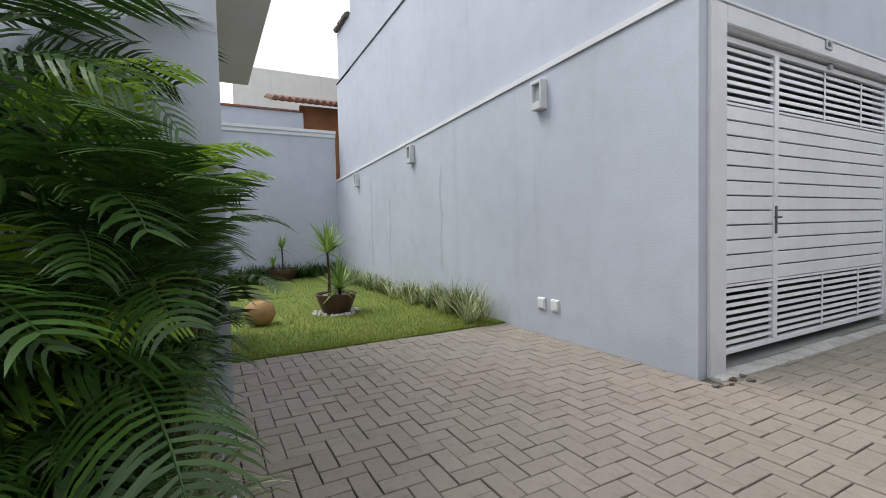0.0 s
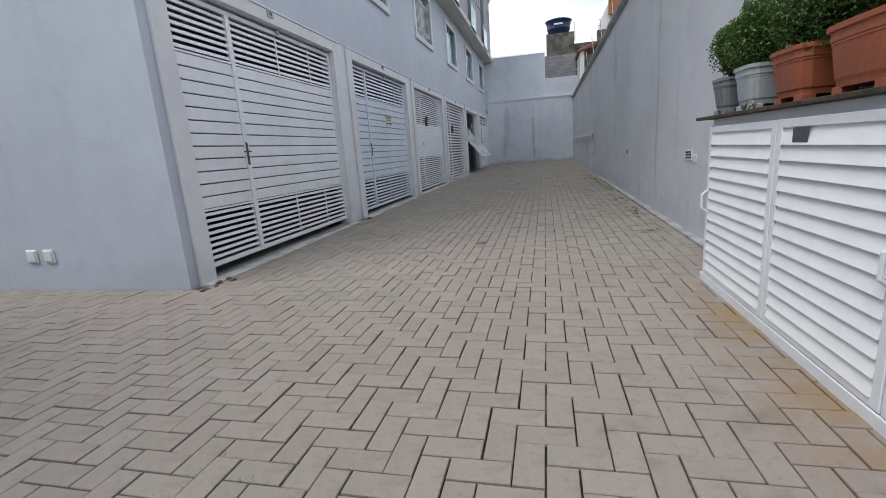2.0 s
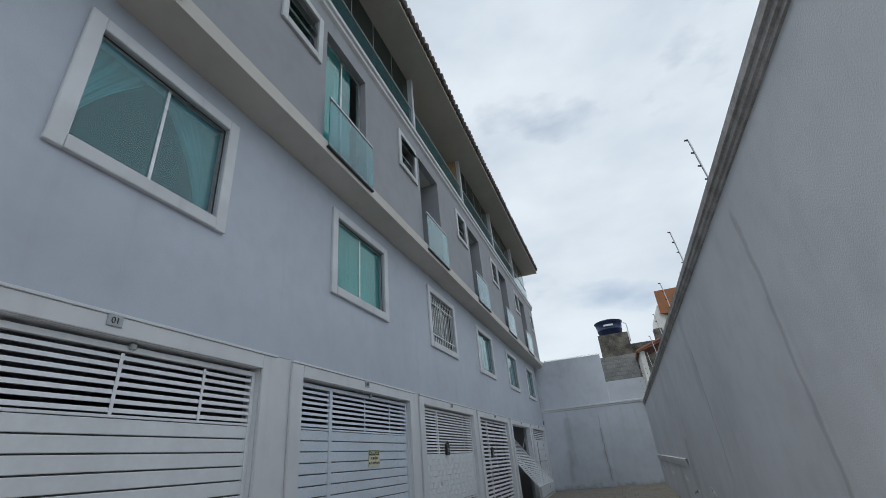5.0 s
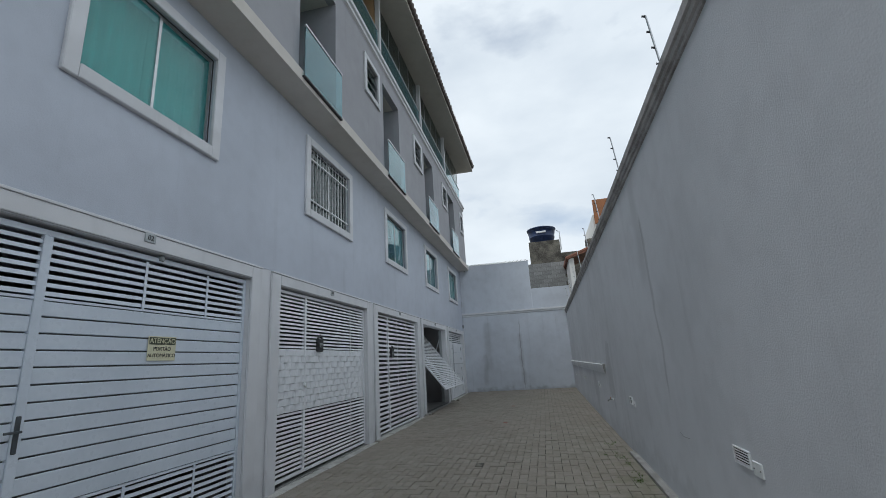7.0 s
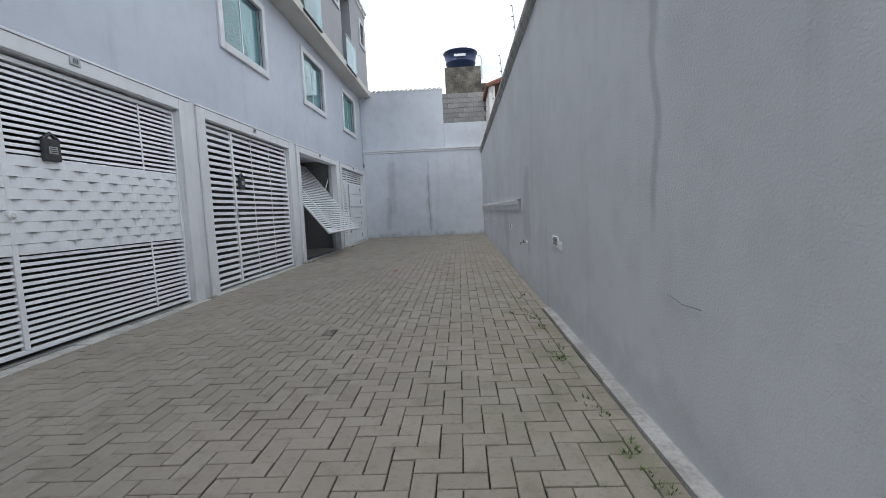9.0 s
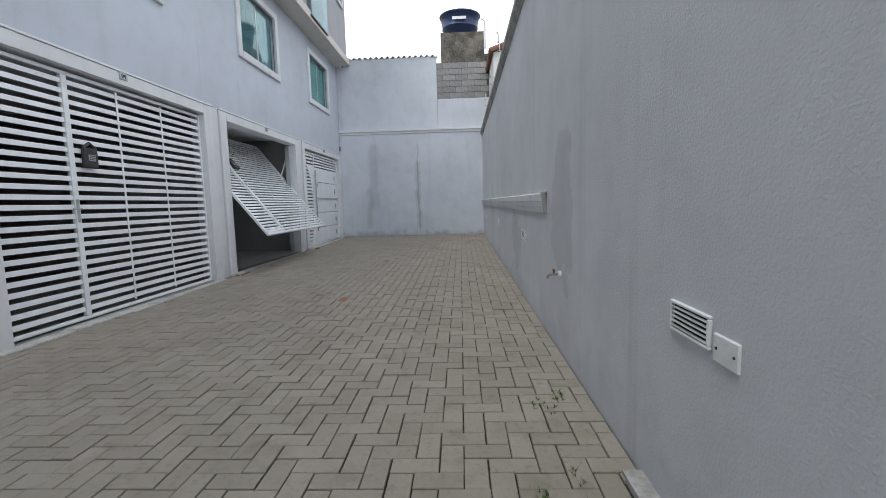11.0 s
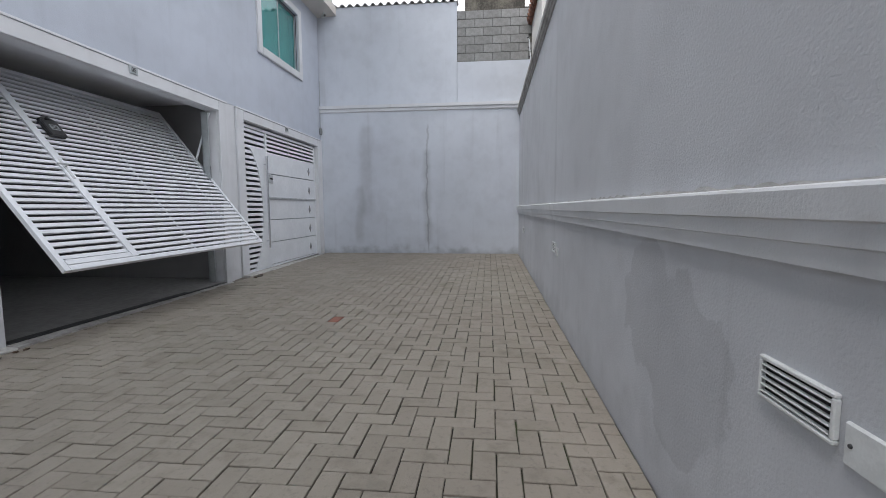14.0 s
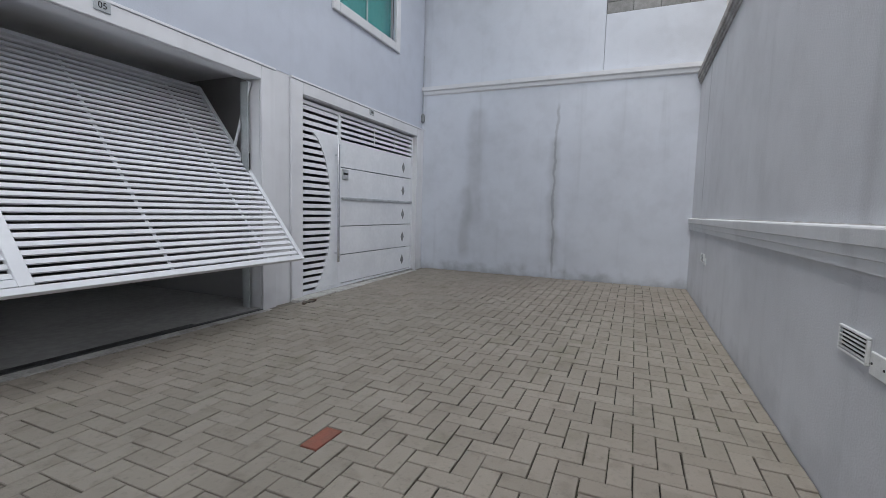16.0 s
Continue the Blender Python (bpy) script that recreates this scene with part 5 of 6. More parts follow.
boxwood((1.54, -2.14, CT + 0.33), 0.28, 0.19, 0.28, 7000, 5, "broad boxwood shrub in a large terracotta planter")
rnd = random.Random(11)
bm = bmesh.new()
for _ in range(260):
    a, r = rnd.uniform(0, 6.28), rnd.uniform(0.6, 1.08)
    p = Vector((0.19 * r * math.cos(a), 0.15 * r * math.sin(a), rnd.uniform(-0.05, 0.02)))
    blade_fan(bm, p, 2, 0.035, 0.008, 1.3, rnd=rnd, seg=1)
mo = thing("trailing_plant", (2.62, -2.14, CT + 0.25), "yellowish trailing plant over the planter rim", "plant")
part("leaves", bm, M_YUCCA, mo)
bm = bmesh.new()
for _ in range(9):
    blade_fan(bm, (rnd.uniform(-0.12, 0.12), rnd.uniform(-0.02, 0.02), 0), 3, 0.06, 0.007, 1.2, rnd=rnd, seg=2)
wd = thing("weed", (2.87, -1.95, CT), "small weed on the slab edge", "weed")
part("leaves", bm, M_MOSS, wd)

# ---- garden ----
rnd = random.Random(5)


def bowl(at, r, hgt, label):
    b = thing("bowl_planter", at, label, "planter", "garden bowls")
    part("shell", lathe([(r * 0.62, 0), (r * 0.66, 0.015), (r, hgt), (r * 0.98, hgt + 0.012), (r * 0.93, hgt), (r * 0.90, hgt - 0.04)], 28, closed=False), M_BROWNPOT, b, smooth=True)
    part("soil", lathe([(r * 0.91, hgt - 0.045), (r * 0.3, hgt - 0.03)], 20), M_SOIL, b)
    bm = bmesh.new()
    for _ in range(60):
        a, q = rnd.uniform(0, 6.28), rnd.uniform(0.3, 0.85) * r
        c = Vector((q * math.cos(a), q * math.sin(a), hgt - 0.03))
        s = rnd.uniform(0.012, 0.024)
        bmesh.ops.create_icosphere(bm, subdivisions=1, radius=s, matrix=Matrix.Translation(c) @ Matrix.Diagonal((1, 1.2, 0.7, 1)))
    part("pebbles", bm, M_PEBBLE, b, "white decorative pebbles")
    return b


bowl((1.70, 6.5, 0.012), 0.29, 0.27, "brown glazed bowl planter with pebbles on the lawn")
bowl((1.72, 11.7, 0.012), 0.36, 0.26, "dark brown bowl planter at the garden end")
for x, y, z0, trunk, L, cnt, lab in ((1.60, 6.5, 0.27, 0.62, 0.52, 90, "tall yucca with a bare trunk in a bowl"), (1.74, 6.46, 0.26, 0.10, 0.52, 130, "low bushy yucca in a bowl"), (1.72, 11.7, 0.25, 0.55, 0.42, 50, "yucca in a bowl at the garden end"), (1.5, 11.6, 0.25, 0.15, 0.4, 40, "low yucca at the garden end")):
    yu = thing("yucca", (x, y, z0 - 0.02), lab, "yucca", "yuccas")
    part("trunk", tube([(0, 0, 0), (0.01, 0, trunk * 0.5), (0, 0.01, trunk)], [0.024, 0.018, 0.016], 8), M_WOOD, yu)
    bm = bmesh.new()
    blade_fan(bm, (0, 0, trunk), int(cnt * 0.75), L, 0.045, 2.0, rnd=rnd, droop=0.25)
    part("leaves", bm, M_YUCCA, yu)
bm = bmesh.new()
for _ in range(90):
    a, q = rnd.uniform(0, 6.28), rnd.uniform(0.20, 0.34)
    bmesh.ops.create_icosphere(bm, subdivisions=1, radius=rnd.uniform(0.014, 0.03), matrix=Matrix.Translation((1.70 + q * math.cos(a), 6.5 + q * math.sin(a), 0.018)))
pe = new("pebble_ring", finish(bm, "pebble_ring", M_PEBBLE))
tagged(pe, "white pebbles round the bowl planter on grass", "pebbles", kind="stuff")
ball = thing("round_pot", (0.66, 6.2, 0.012), "round ochre clay pot lying on the lawn", "pot")
part("shell", lathe([(0.08, 0), (0.15, 0.05), (0.185, 0.14), (0.17, 0.23), (0.11, 0.30), (0.085, 0.31), (0.08, 0.29)], 24), M_CLAYBALL, ball, smooth=True)
# striped border plants along the wall
for k in range(26):
    y = 4.85 + 0.27 * k + rnd.uniform(-0.06, 0.06)
    near = k < 8
    pl = thing("border_plant", (3.02 + rnd.uniform(-0.10, 0.06), y, 0.01), "tuft of striped grey-green strap leaves by the wall", "border plant", "border plants")
    bm = bmesh.new()
    for _ in range(7 if near else 4):
        blade_fan(bm, (rnd.uniform(-0.16, 0.12), rnd.uniform(-0.13, 0.13), 0), 11, 0.56 if k < 4 else 0.42, 0.024, 0.8, rnd=rnd, droop=0.6)
    part("leaves", bm, M_SPEAR if k % 3 else M_STRIPE, pl)
for k in range(12):
    x = 0.4 + 0.25 * k
    pl = thing("back_shrub", (x, 12.0 + rnd.uniform(-0.1, 0.1), 0.01), "dark low shrub along the garden end wall", "shrub", "back shrubs")
    bm = bmesh.new()
    for _ in range(8):
        blade_fan(bm, (rnd.uniform(-0.2, 0.2), rnd.uniform(-0.15, 0.15), 0), 12, 0.5, 0.035, 1.0, rnd=rnd, droop=0.7)
    part("leaves", bm, M_PALM, pl)
# lawn blades
bm = bmesh.new()
for _ in range(26000):
    y = 4.60 + 7.5 * rnd.random() ** 1.7
    x = rnd.uniform(0.28, 3.25)
    hgt = rnd.uniform(0.025, 0.055)
    a = rnd.uniform(0, 6.28)
    dx, dy = 0.004 * math.cos(a), 0.004 * math.sin(a)
    bm.faces.new([bm.verts.new(q) for q in ((x - dx, y - dy, 0.01), (x + dx, y + dy, 0.01), (x + rnd.uniform(-0.025, 0.025), y + rnd.uniform(-0.025, 0.025), hgt))])
tagged(new("lawn_grass", finish(bm, "lawn_grass", M_GRASS)), "short bright green lawn grass", "grass", kind="stuff")


# ---- palms in the bed ----
def frond_mesh(length, leaf, count, arch, mat, seed, fold=0.55):
    """A feather leaf: rachis and two rows of drooping leaflets; it leaves the origin along +x and bends down."""
    r = random.Random(seed)
    bm = bmesh.new()
    pts = []
    p, ang = Vector((0, 0, 0)), 0.0
    steps = 22
    for k in range(steps + 1):
        pts.append(p.copy())
        ang = -arch * (k / steps) ** 1.6
        p = p + Vector((math.cos(ang), 0, math.sin(ang))) * (length / steps)
    tube(pts, [0.011 * (1 - 0.8 * k / steps) for k in range(steps + 1)], 5, bm)
    for k in range(count):
        t = 0.18 + 0.82 * k / (count - 1)
        f = t * steps
        i = min(int(f), steps - 1)
        base = pts[i].lerp(pts[i + 1], f - i)
        tang = (pts[i + 1] - pts[i]).normalized()
        L = leaf * (0.35 + 0.65 * math.sin(math.pi * min(1, 0.18 + 0.82 * t))) * r.uniform(0.9, 1.1)
        for s in (-1, 1):
            d = (tang * r.uniform(0.45, 0.75) + Vector((0, s, 0)) + Vector((0, 0, fold * r.uniform(0.2, 0.6)))).normalized()
            q, prev = base.copy(), None
            for m in range(5):
                u = m / 4
                w = 0.0125 * math.sin(math.pi * (0.12 + 0.88 * u)) ** 0.6
                wv = tang * w
                cur = (bm.verts.new(q - wv), bm.verts.new(q + wv)) if m < 4 else (bm.verts.new(q),)
                if prev:
                    bm.faces.new((prev[0], prev[1], *cur[::-1]))
                prev = cur
                q = q + d * (L / 4)
                d = (d + Vector((0, 0, -0.34))).normalized()
    return finish(bm, "frond", mat)


FRONDS = [frond_mesh(1.10, 0.44, 25, 1.6, M_PALM, 1), frond_mesh(0.95, 0.42, 24, 2.0, M_PALM, 2), frond_mesh(0.85, 0.40, 23, 1.3, M_PALM, 3), frond_mesh(0.90, 0.36, 22, 1.0, M_PALMLIGHT, 4)]


def palm(at, stems, seed, spread=0.35, tallness=1.5, light=0.12, n=4, size=1.0, limit=0.1, extra=()):
    """Cane palm: stems with fronds at several heights; extra fronds are (dx, dy, z, yaw, rise, size, kind)."""
    r = random.Random(seed)
    pm = thing("areca_palm", at, "dense clump of areca palm with arching fronds", "palm", "areca palms")
    for s in range(stems):
        a = 2 * math.pi * s / stems + r.uniform(-0.3, 0.3)
        foot = Vector((0.10 * math.cos(a), 0.10 * math.sin(a), 0))
        top = foot + Vector((spread * math.cos(a) * r.uniform(0.4, 1), spread * math.sin(a) * r.uniform(0.4, 1), tallness * r.uniform(0.35, 1.0)))
        part("stem", tube([foot, foot.lerp(top, 0.5), top], [0.024, 0.019, 0.014], 7), M_PALMSTEM, pm)
        for k in range(n):
            yaw = math.degrees(a) + r.uniform(-80, 80)
            up = r.uniform(10, 72)
            q = foot.lerp(top, r.uniform(0.75, 1.0))
            if at[0] + q.x + 0.8 * size * math.cos(radians(up)) * math.cos(radians(yaw)) > limit:
                yaw = 180 - yaw + r.uniform(-30, 30)
                up = max(up, 50)
            me = FRONDS[3] if r.random() < light else FRONDS[r.randrange(3)]
            sz = size * r.uniform(0.8, 1.15)
            part("frond", me, M_PALM, pm, at=Matrix.Translation(q) @ pose(0, 0, 0, r.uniform(-25, 25), -up, yaw) @ Matrix.Diagonal((sz, sz, sz, 1)))
    for dx, dy, z, yaw, up, sz, kind in extra:
        foot, q = Vector((dx * 0.4, dy * 0.4, 0)), Vector((dx, dy, z))
        part("stem", tube([foot, foot.lerp(q, 0.5), q], [0.018, 0.015, 0.012], 7), M_PALMSTEM, pm)
        part("frond", FRONDS[kind], M_PALM, pm, at=Matrix.Translation(q) @ pose(0, 0, 0, 0, -up, yaw) @ Matrix.Diagonal((sz, sz, sz, 1)))
    return pm


palm((-0.40, 2.20, 0.05), 8, 21, 0.22, 1.5, 0.06, 7, 0.72, 0.12, [(0.34, 0.1, 0.85, 10, 35, 0.42, 1), (0.25, -0.15, 1.0, -60, 45, 0.5, 2)])
palm((-0.85, 2.25, 0.05), 8, 22, 0.30, 1.8, 0.04, 6, 0.85)
palm((-0.12, 2.36, 0.05), 5, 24, 0.10, 0.95, 0.15, 3, 0.45, 0.26, [(0.0, 0.0, 1.12, 0, 48, 0.62, 3), (-0.06, -0.05, 1.05, -25, 62, 0.62, 3), (0.06, 0.05, 0.95, -8, 52, 0.55, 0), (0.10, 0.0, 0.78, -12, 45, 0.50, 2), (-0.1, -0.08, 1.2, -70, 70, 0.6, 3), (-0.02, -0.04, 1.28, -12, 40, 0.60, 3), (-0.06, 0.02, 1.20, 12, 55, 0.62, 3), (0.04, -0.08, 1.10, -35, 50, 0.5, 3)])
palm((-0.72, 1.92, 0.05), 7, 26, 0.20, 1.15, 0.05, 5, 0.62, -0.05, [(-0.05, -0.10, 0.80, -95, 35, 0.5, 1), (-0.25, -0.15, 0.85, -110, 30, 0.5, 0)])
palm((-1.05, 1.62, 0.05), 7, 28, 0.25, 1.2, 0.05, 6, 0.6, -0.45)
palm((-0.10, 2.46, 0.05), 7, 34, 0.10, 0.75, 0.05, 6, 0.42, 0.24)
palm((-0.20, 2.20, 0.05), 7, 35, 0.10, 0.55, 0.06, 5, 0.36, 0.02)
palm((-0.45, 2.48, 0.05), 8, 36, 0.16, 1.0, 0.0, 7, 0.62, 0.10)
palm((-0.36, 2.00, 0.05), 7, 37, 0.12, 0.55, 0.0, 5, 0.38, -0.10)
palm((-1.5, 2.1, 0.05), 6, 23, 0.40, 1.9, 0.08, 5)
palm((-2.4, 2.0, 0.05), 5, 27, 0.40, 1.8, 0.08, 5)
for k in range(58):
    if k < 36:
        x, y = rnd.uniform(-0.95, -0.02), rnd.uniform(1.30, 1.66)
    else:
        x, y = rnd.uniform(-0.28, 0.03), 1.55 + 0.05 * (k - 36)
    sp = thing("spider_plant", (x, y, 0.05), "cream striped spider plant at the edge of the bed", "spider plant", "spider plants")
    bm = bmesh.new()
    blade_fan(bm, (0, 0, 0), 26, 0.52 if k < 36 else 0.46, 0.030, 0.8, rnd=rnd, droop=1.5, seg=5)
    part("leaves", bm, M_STRIPE if k % 4 else M_SPEAR, sp)
edge = thing("bed_edging", (0.10, 1.95, 0), "low cement edging of the planting bed", "edging")
for k in range(6):
    part("block", box(-0.04, 0.04, -0.72 + 0.245 * k, -0.72 + 0.245 * k + 0.235, -0.01, 0.055 + 0.006 * (k % 2), 0.008), M_CONC, edge)
pa = thing("paper_scrap", (0.12, 2.2, 0.06), "crumpled scrap of white paper at the bed", "paper")
bm = bmesh.new()
gp = [[bm.verts.new((0.035 * i - 0.05, 0.03 * j - 0.06, 0.03 * rnd.random() + 0.012 * j)) for j in range(5)] for i in range(4)]
for i in range(3):
    for j in range(4):
        bm.faces.new((gp[i][j], gp[i + 1][j], gp[i + 1][j + 1], gp[i][j + 1]))
part("sheet", bm, M_PAPER, pa)

# ---- neighbours behind the walls ----
nb = thing("rear_house", (2.0, 14.0, 0), "neighbouring house with a clay tile roof behind the garden", "house")
part("wall", box(-2.6, 0.72, -0.4, -0.2, 0, 4.62), M_FACADE, nb)
cap = part("wall_tiles", box(-2.6, 0.6, -0.46, -0.14, 4.62, 4.67), M_TILE, nb)
part("orange_wall", box(0.72, 2.2, 0.0, 0.2, 0, 4.95), M_ORANGE, nb, "orange painted wall")
rf = part("roof", extrude_x([(-0.6, 4.85), (-0.6, 4.90), (1.1, 5.42), (1.1, 5.37)], -0.15, 2.6), M_TILE, nb)
tile_me = finish(tube([(0, 0, 0), (0, 1.7, 0.52)], 0.075, 8), "tile", M_TILE)
for k in range(14):
    part("tile", tile_me, M_TILE, rf, at=(-0.05 + 0.19 * k, -0.64, 4.90))
part("gable_wall", box(-0.9, 2.8, 3.0, 3.2, 0, 6.9), M_WHITEWALL, nb, "pale grey wall of a further building")

nt = thing("tank_tower", (27.2, -1.9, 0), "stained concrete platform carrying a water tank", "tank tower")
part("base", box(-0.5, 0.9, -0.62, 0.82, 4.2, 6.82), M_OLDCONC, nt)
part("rear_wall", box(0.3, 0.6, -2.4, -0.62, 4.2, 6.35), M_OLDCONC, nt)
tk = thing("water_tank", (27.4, -1.74, 6.82), "dark blue plastic water tank with a lid", "water tank")
part("body", lathe([(0.52, 0), (0.54, 0.02), (0.60, 0.30), (0.615, 0.31), (0.615, 0.35), (0.605, 0.36), (0.66, 0.66), (0.68, 0.67), (0.68, 0.71)], 36), M_TANK, tk, smooth=True)
part("lid", lathe([(0.70, 0.70), (0.71, 0.74), (0.69, 0.76), (0.45, 0.84), (0.2, 0.87), (0.05, 0.875)], 36), M_TANK, tk, smooth=True)
part("brand_band", box(-0.66, -0.645, -0.20, 0.26, 0.44, 0.53), M_WHITEINK, tk, "white lettering band")
part("pipe", tube([(-0.2, -0.72, 0.6), (-0.2, -0.85, 0.5), (-0.2, -0.85, -0.4)], 0.025, 8), M_PLASTIC, tk)
blk = thing("block_wall", (FX1 + 0.06, -0.965, 4.452), "unplastered grey concrete block wall", "wall", kind="structure")
part("mortar", box(0.012, 0.19, -1.58, 0.0, 0.0, 1.09), M_MORTAR, blk)
bme = finish(box(0, 0.18, -0.385, -0.005, 0.005, 0.177, 0.006), "block", M_BLOCK)
hme = finish(box(0, 0.18, -0.185, -0.005, 0.005, 0.177, 0.006), "block", M_BLOCK)
for r in range(6):
    y = 0.0
    if r % 2:
        part("block", hme, M_BLOCK, blk, at=(0, 0, 0.181 * r))
        y = -0.19
    while y > -1.38:
        part("block", bme, M_BLOCK, blk, at=(0, y, 0.181 * r))
        y -= 0.39
    if y > -1.52:
        part("block", hme, M_BLOCK, blk, at=(0, y, 0.181 * r))

nw = thing("side_house", (23.5, -3.6, 0), "white neighbouring house with a clay tile roof", "house")
part("wall", box(0.3, 2.15, 0.80, 1.0, 0, 5.25), M_WHITEWALL, nw)
rf = part("roof", extrude_x([(1.06, 5.20), (1.06, 5.25), (-1.2, 5.95), (-1.2, 5.90)], 0.2, 2.25), M_TILE, nw)
tile_me = finish(tube([(0, 0, 0), (0, -2.3, 0.83)], 0.075, 8), "tile", M_TILE)
for k in range(10):
    part("tile", tile_me, M_TILE, rf, at=(0.3 + 0.2 * k, 1.10, 5.25))
hb = thing("tall_house", (28.5, -6.2, 0), "tall pale neighbouring house with an orange steel top", "house")
part("wall", box(-1.2, 3.0, -2.5, 1.95, 0, 8.0), M_WHITEWALL, hb)
part("front", box(-1.24, -1.2, -2.5, 1.6, 4.0, 7.6), M_OLDCONC, hb, "raw concrete face")
part("orange_panel", box(-1.4, -1.3, -0.1, 1.9, 7.5, 8.7), M_ORANGE, hb)
part("orange_panel", box(-1.4, -1.3, -2.4, -0.2, 7.45, 8.78), M_ORANGE, hb)
part("window", box(-1.26, -1.241, 0.2, 0.9, 6.3, 7.2), M_HOLE, hb)
part("chimney", box(-1.0, -0.5, 2.0, 2.4, 6.0, 6.9), M_OLDCONC, hb)
part("aerial", tube([(-1.0, 0.4, 8.0), (-1.0, 0.4, 9.6)], 0.014, 6), M_ALU, hb)

# ---- drain lids and weeds on the paving ----
lid_of = {}
for x, y, s in ((4.9, -0.16, 0.11), (12.33, -0.17, 0.11), (16.43, -0.19, 0.11), (19.78, -0.23, 0.12)):
    d = thing("access_lid", (x, y, rise(x) - 0.01), "small grey drain lid set in the paving" if x < 13 else "small faded red drain lid set in the paving", "access lid", "access lids")
    part("lid", box(-0.103, 0.103, -0.0493, 0.0493, -0.01, 0.011, 0.003), M_OLDCONC if x < 13 else M_RED, d)
    lid_of[(x, y)] = d
for k in range(46):
    x = 5.2 + 9.0 * rnd.random()
    y = -2.19 + abs(rnd.gauss(0, 0.10))
    wd = thing("weed", (x, y, rise(x) - 0.006), "small green weed in the paving joints", "weed", "joint weeds")
    bm = bmesh.new()
    for _ in range(6):
        blade_fan(bm, (rnd.uniform(-0.07, 0.07), rnd.uniform(-0.03, 0.03), 0), 8, 0.035, 0.007, 1.4, rnd=rnd, seg=2)
    part("leaves", bm, M_MOSS, wd)
bm = bmesh.new()
for k in range(3600):
    if k < 700:
        x, y = rnd.gauss(1.0, 0.16), rnd.gauss(0.12, 0.14)
    elif k < 1000:
        x, y = rnd.gauss(5.3, 0.32), rnd.gauss(-0.12, 0.14)
    elif k < 3100:
        x, y = rnd.uniform(5.5, 14.4), -2.25 + abs(rnd.gauss(0, 0.36))
    else:
        x, y = rnd.uniform(3, 25), -2.25 + abs(rnd.gauss(0, 0.25))
    if rnd.random() < 0.5:
        x = round(x / 0.1075) * 0.1075 + rnd.uniform(-0.004, 0.004)
    else:
        y = round(y / 0.1075) * 0.1075 + rnd.uniform(-0.004, 0.004)
    blade_fan(bm, (x, y, rise(x) - 0.012), 4, 0.026, 0.008, 1.5, rnd=rnd, seg=1)
tagged(new("joint_moss", finish(bm, "joint_moss", M_MOSS)), "low moss and sprouts between the pavers", "moss", kind="stuff")

for x, y, cnt in ((3.40, 2.03, 5), (22.1, 1.97, 7), (6.95, 2.05, 4), (18.35, 2.0, 4)):
    for k in range(cnt):
        s = rnd.uniform(0.018, 0.042)
        xx = x + rnd.uniform(-0.18, 0.22)
        st = thing("stone", (xx, y + rnd.uniform(-0.04, 0.05), rise(xx)), "broken brown stone chip at the gate corner", "stone", "stone chips")
        bm = bmesh.new()
        bmesh.ops.create_icosphere(bm, subdivisions=1, radius=s)
        for v in bm.verts:
            v.co = Vector((v.co.x * 1.3, v.co.y * 0.9, v.co.z * 0.5 + s * 0.3)) + Vector((rnd.uniform(-1, 1), rnd.uniform(-1, 1), rnd.uniform(-1, 1))) * s * 0.18
        part("chip", bm, M_WOOD if k % 3 == 0 else M_OLDCONC, st)

# ---- pavers, herringbone ----
U = 0.1075
pav = thing("paving", (0, 0, 0), "grey-brown concrete herringbone pavers with dark joints", "paving", kind="structure")


RECTS = [(-6.8, 12.95, -2.26, 1.22), (12.95, FX1 - 0.005, -2.345, 1.22), (0.145, FX0 - 0.004, 1.22, 4.615), (FX0 - 0.004, FX1 - 0.005, 1.22, 2.085)]


def allowed(x, y):
    return any(a <= x <= b and c <= y <= d for a, b, c, d in RECTS)


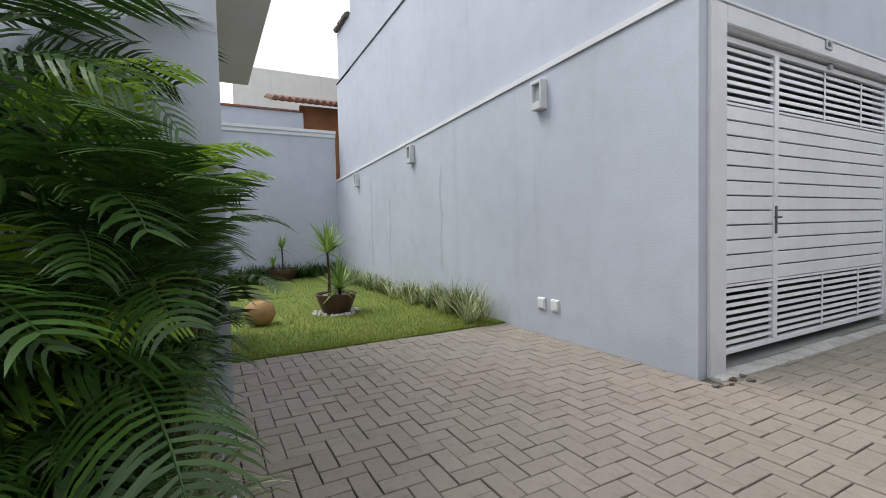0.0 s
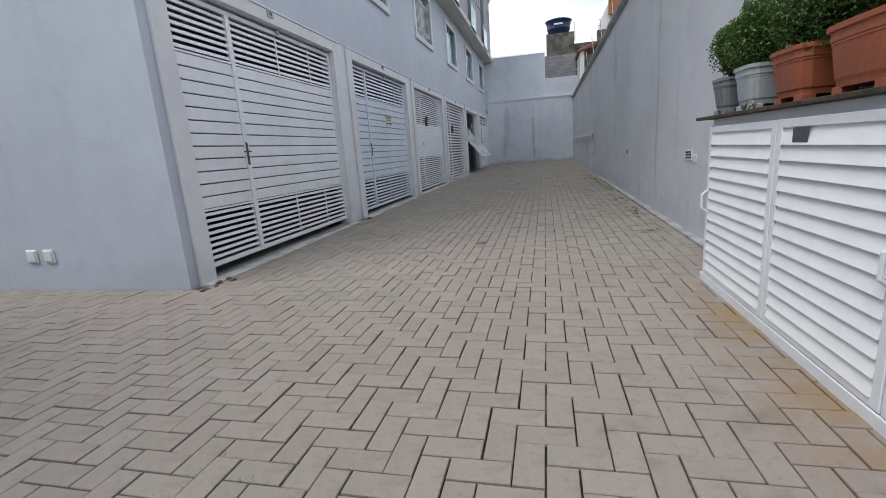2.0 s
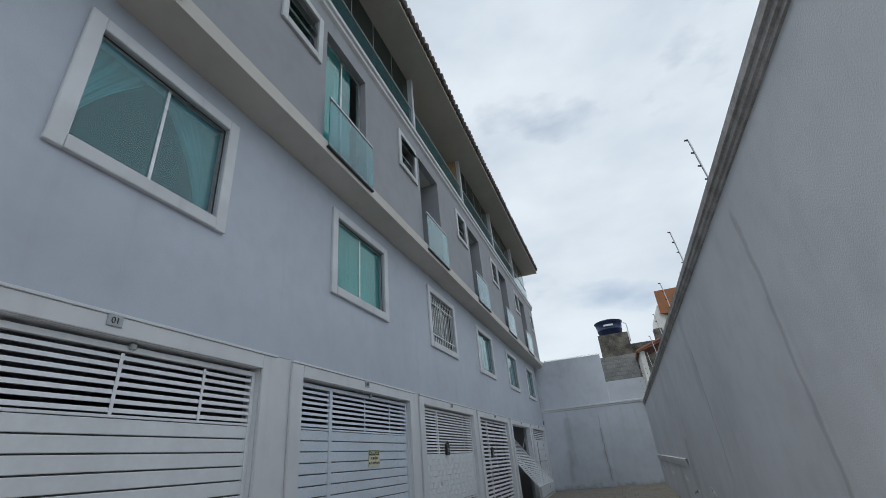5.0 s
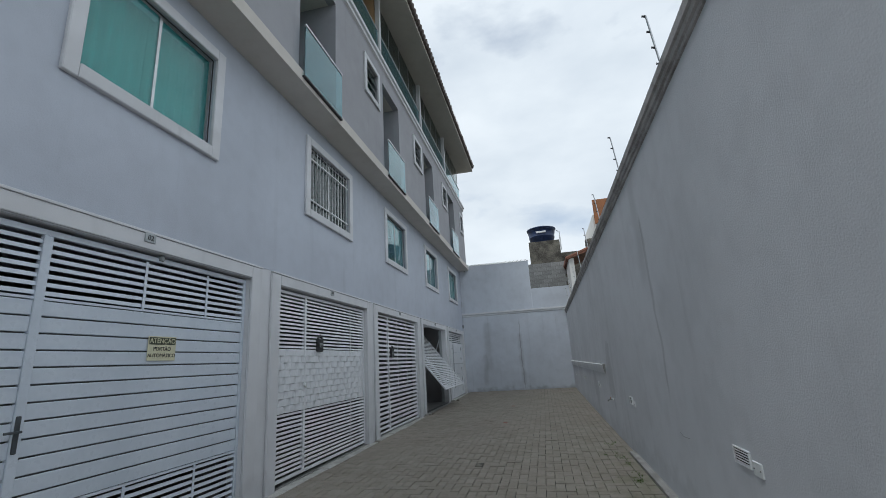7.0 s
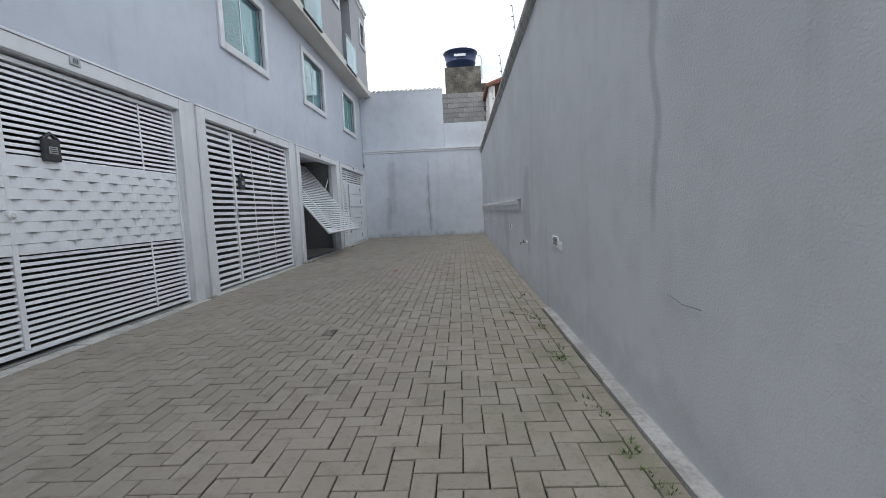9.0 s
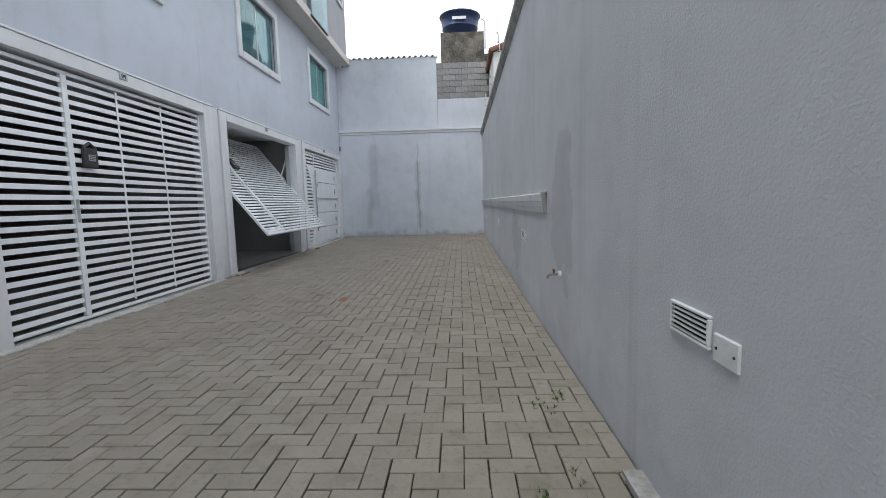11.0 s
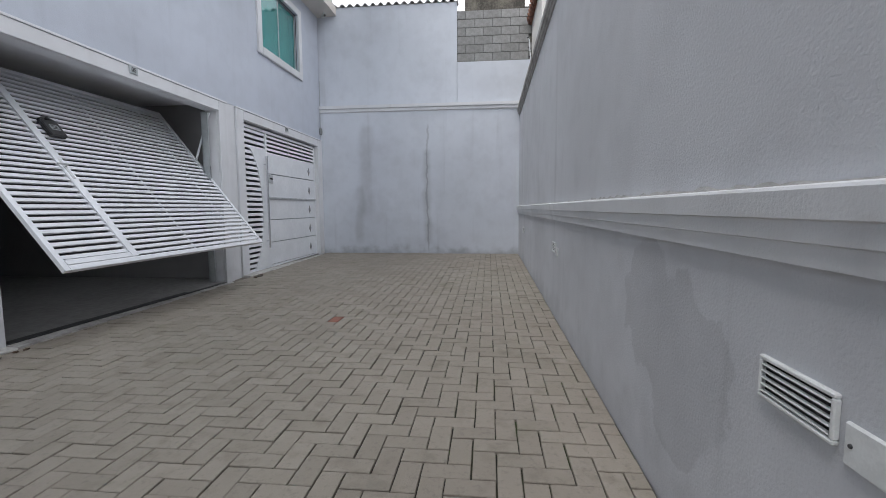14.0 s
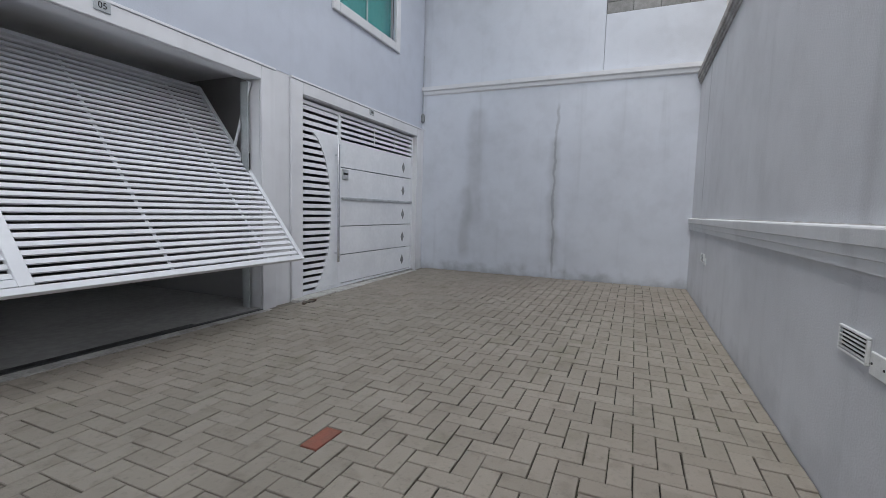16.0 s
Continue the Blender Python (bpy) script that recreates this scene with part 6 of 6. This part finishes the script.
verts, faces, near = [], [], 0
rp = random.Random(77)
IDX = ((0, 1, 2, 3), (0, 4, 5, 1), (1, 5, 6, 2), (2, 6, 7, 3), (3, 7, 4, 0), (4, 8, 9, 5), (5, 9, 10, 6), (6, 10, 11, 7), (7, 11, 8, 4))
G = 0.0031
shared = {}
for i in range(-64, 238):
    for j in range(-23, 44):
        r = (i - j) % 4
        if r == 0:
            x0, y0, x1, y1 = i * U, j * U, (i + 2) * U, (j + 1) * U
        elif r == 3:
            x0, y0, x1, y1 = i * U, j * U, (i + 1) * U, (j + 2) * U
        else:
            continue
        whole = (x0, y0, x1, y1)
        cxm, cym = (x0 + x1) / 2, (y0 + y1) / 2
        if not all(allowed(x, y) for x in (x0, x1) for y in (y0, y1)):
            best = None
            for ra, rb, rc, rd in RECTS:
                q = (max(x0, ra), max(y0, rc), min(x1, rb), min(y1, rd))
                size = (q[2] - q[0]) * (q[3] - q[1]) if q[2] - q[0] > 0.018 and q[3] - q[1] > 0.018 else 0
                if size and (best is None or size > best[0]):
                    best = (size, q)
            if best is None:
                continue
            x0, y0, x1, y1 = best[1]
        spot = [q for q in lid_of if abs(cxm - q[0]) < 0.12 and abs(cym - q[1]) < 0.08 and r == 0]
        if spot:
            lid_of.pop(spot[0]).location = (cxm, cym, rise(cxm) - 0.01)
            continue
        jx, jy = rp.uniform(-0.0018, 0.0018), rp.uniform(-0.0018, 0.0018)
        dz = rp.uniform(-0.003, 0.003)
        tw = rp.uniform(-0.006, 0.006)
        if near < 300 and whole == (x0, y0, x1, y1) and 0.6 < cxm < 3.2 and -1.0 < cym < 1.9:
            key = r
            if key not in shared:
                w, hh = (2 * U, U) if r == 0 else (U, 2 * U)
                pv = []
                for q, z in ((G + 0.003, 0.0), (G, -0.003), (G, -0.03)):
                    pv += [(-w / 2 + q, -hh / 2 + q, z), (w / 2 - q, -hh / 2 + q, z), (w / 2 - q, hh / 2 - q, z), (-w / 2 + q, hh / 2 - q, z)]
                me = bpy.data.meshes.new("paver")
                me.from_pydata(pv, [], [IDX[0], *IDX[1:]])
                me.materials.append(M_PAVER)
                shared[key] = me
            part("paver", shared[key], M_PAVER, pav, at=Matrix.Translation((cxm + jx, cym + jy, rise(cxm) + dz)) @ pose(0, 0, 0, 0, 0, math.degrees(tw)))
            near += 1
            continue
        base = len(verts)
        for q, z in ((G + 0.003, 0.0), (G, -0.003), (G, -0.03)):
            for x, y in ((x0 + q, y0 + q), (x1 - q, y0 + q), (x1 - q, y1 - q), (x0 + q, y1 - q)):
                verts.append((x + jx - tw * (y - cym), y + jy + tw * (x - cxm), rise(x) + dz + z))
        faces += [tuple(base + k for k in f) for f in IDX]
me = bpy.data.meshes.new("pavers")
me.from_pydata(verts, [], faces)
me.materials.append(M_PAVER)
rest = new("pavers", me)
rest.parent = pav
tagged(rest, "concrete herringbone pavers", kind="stuff")
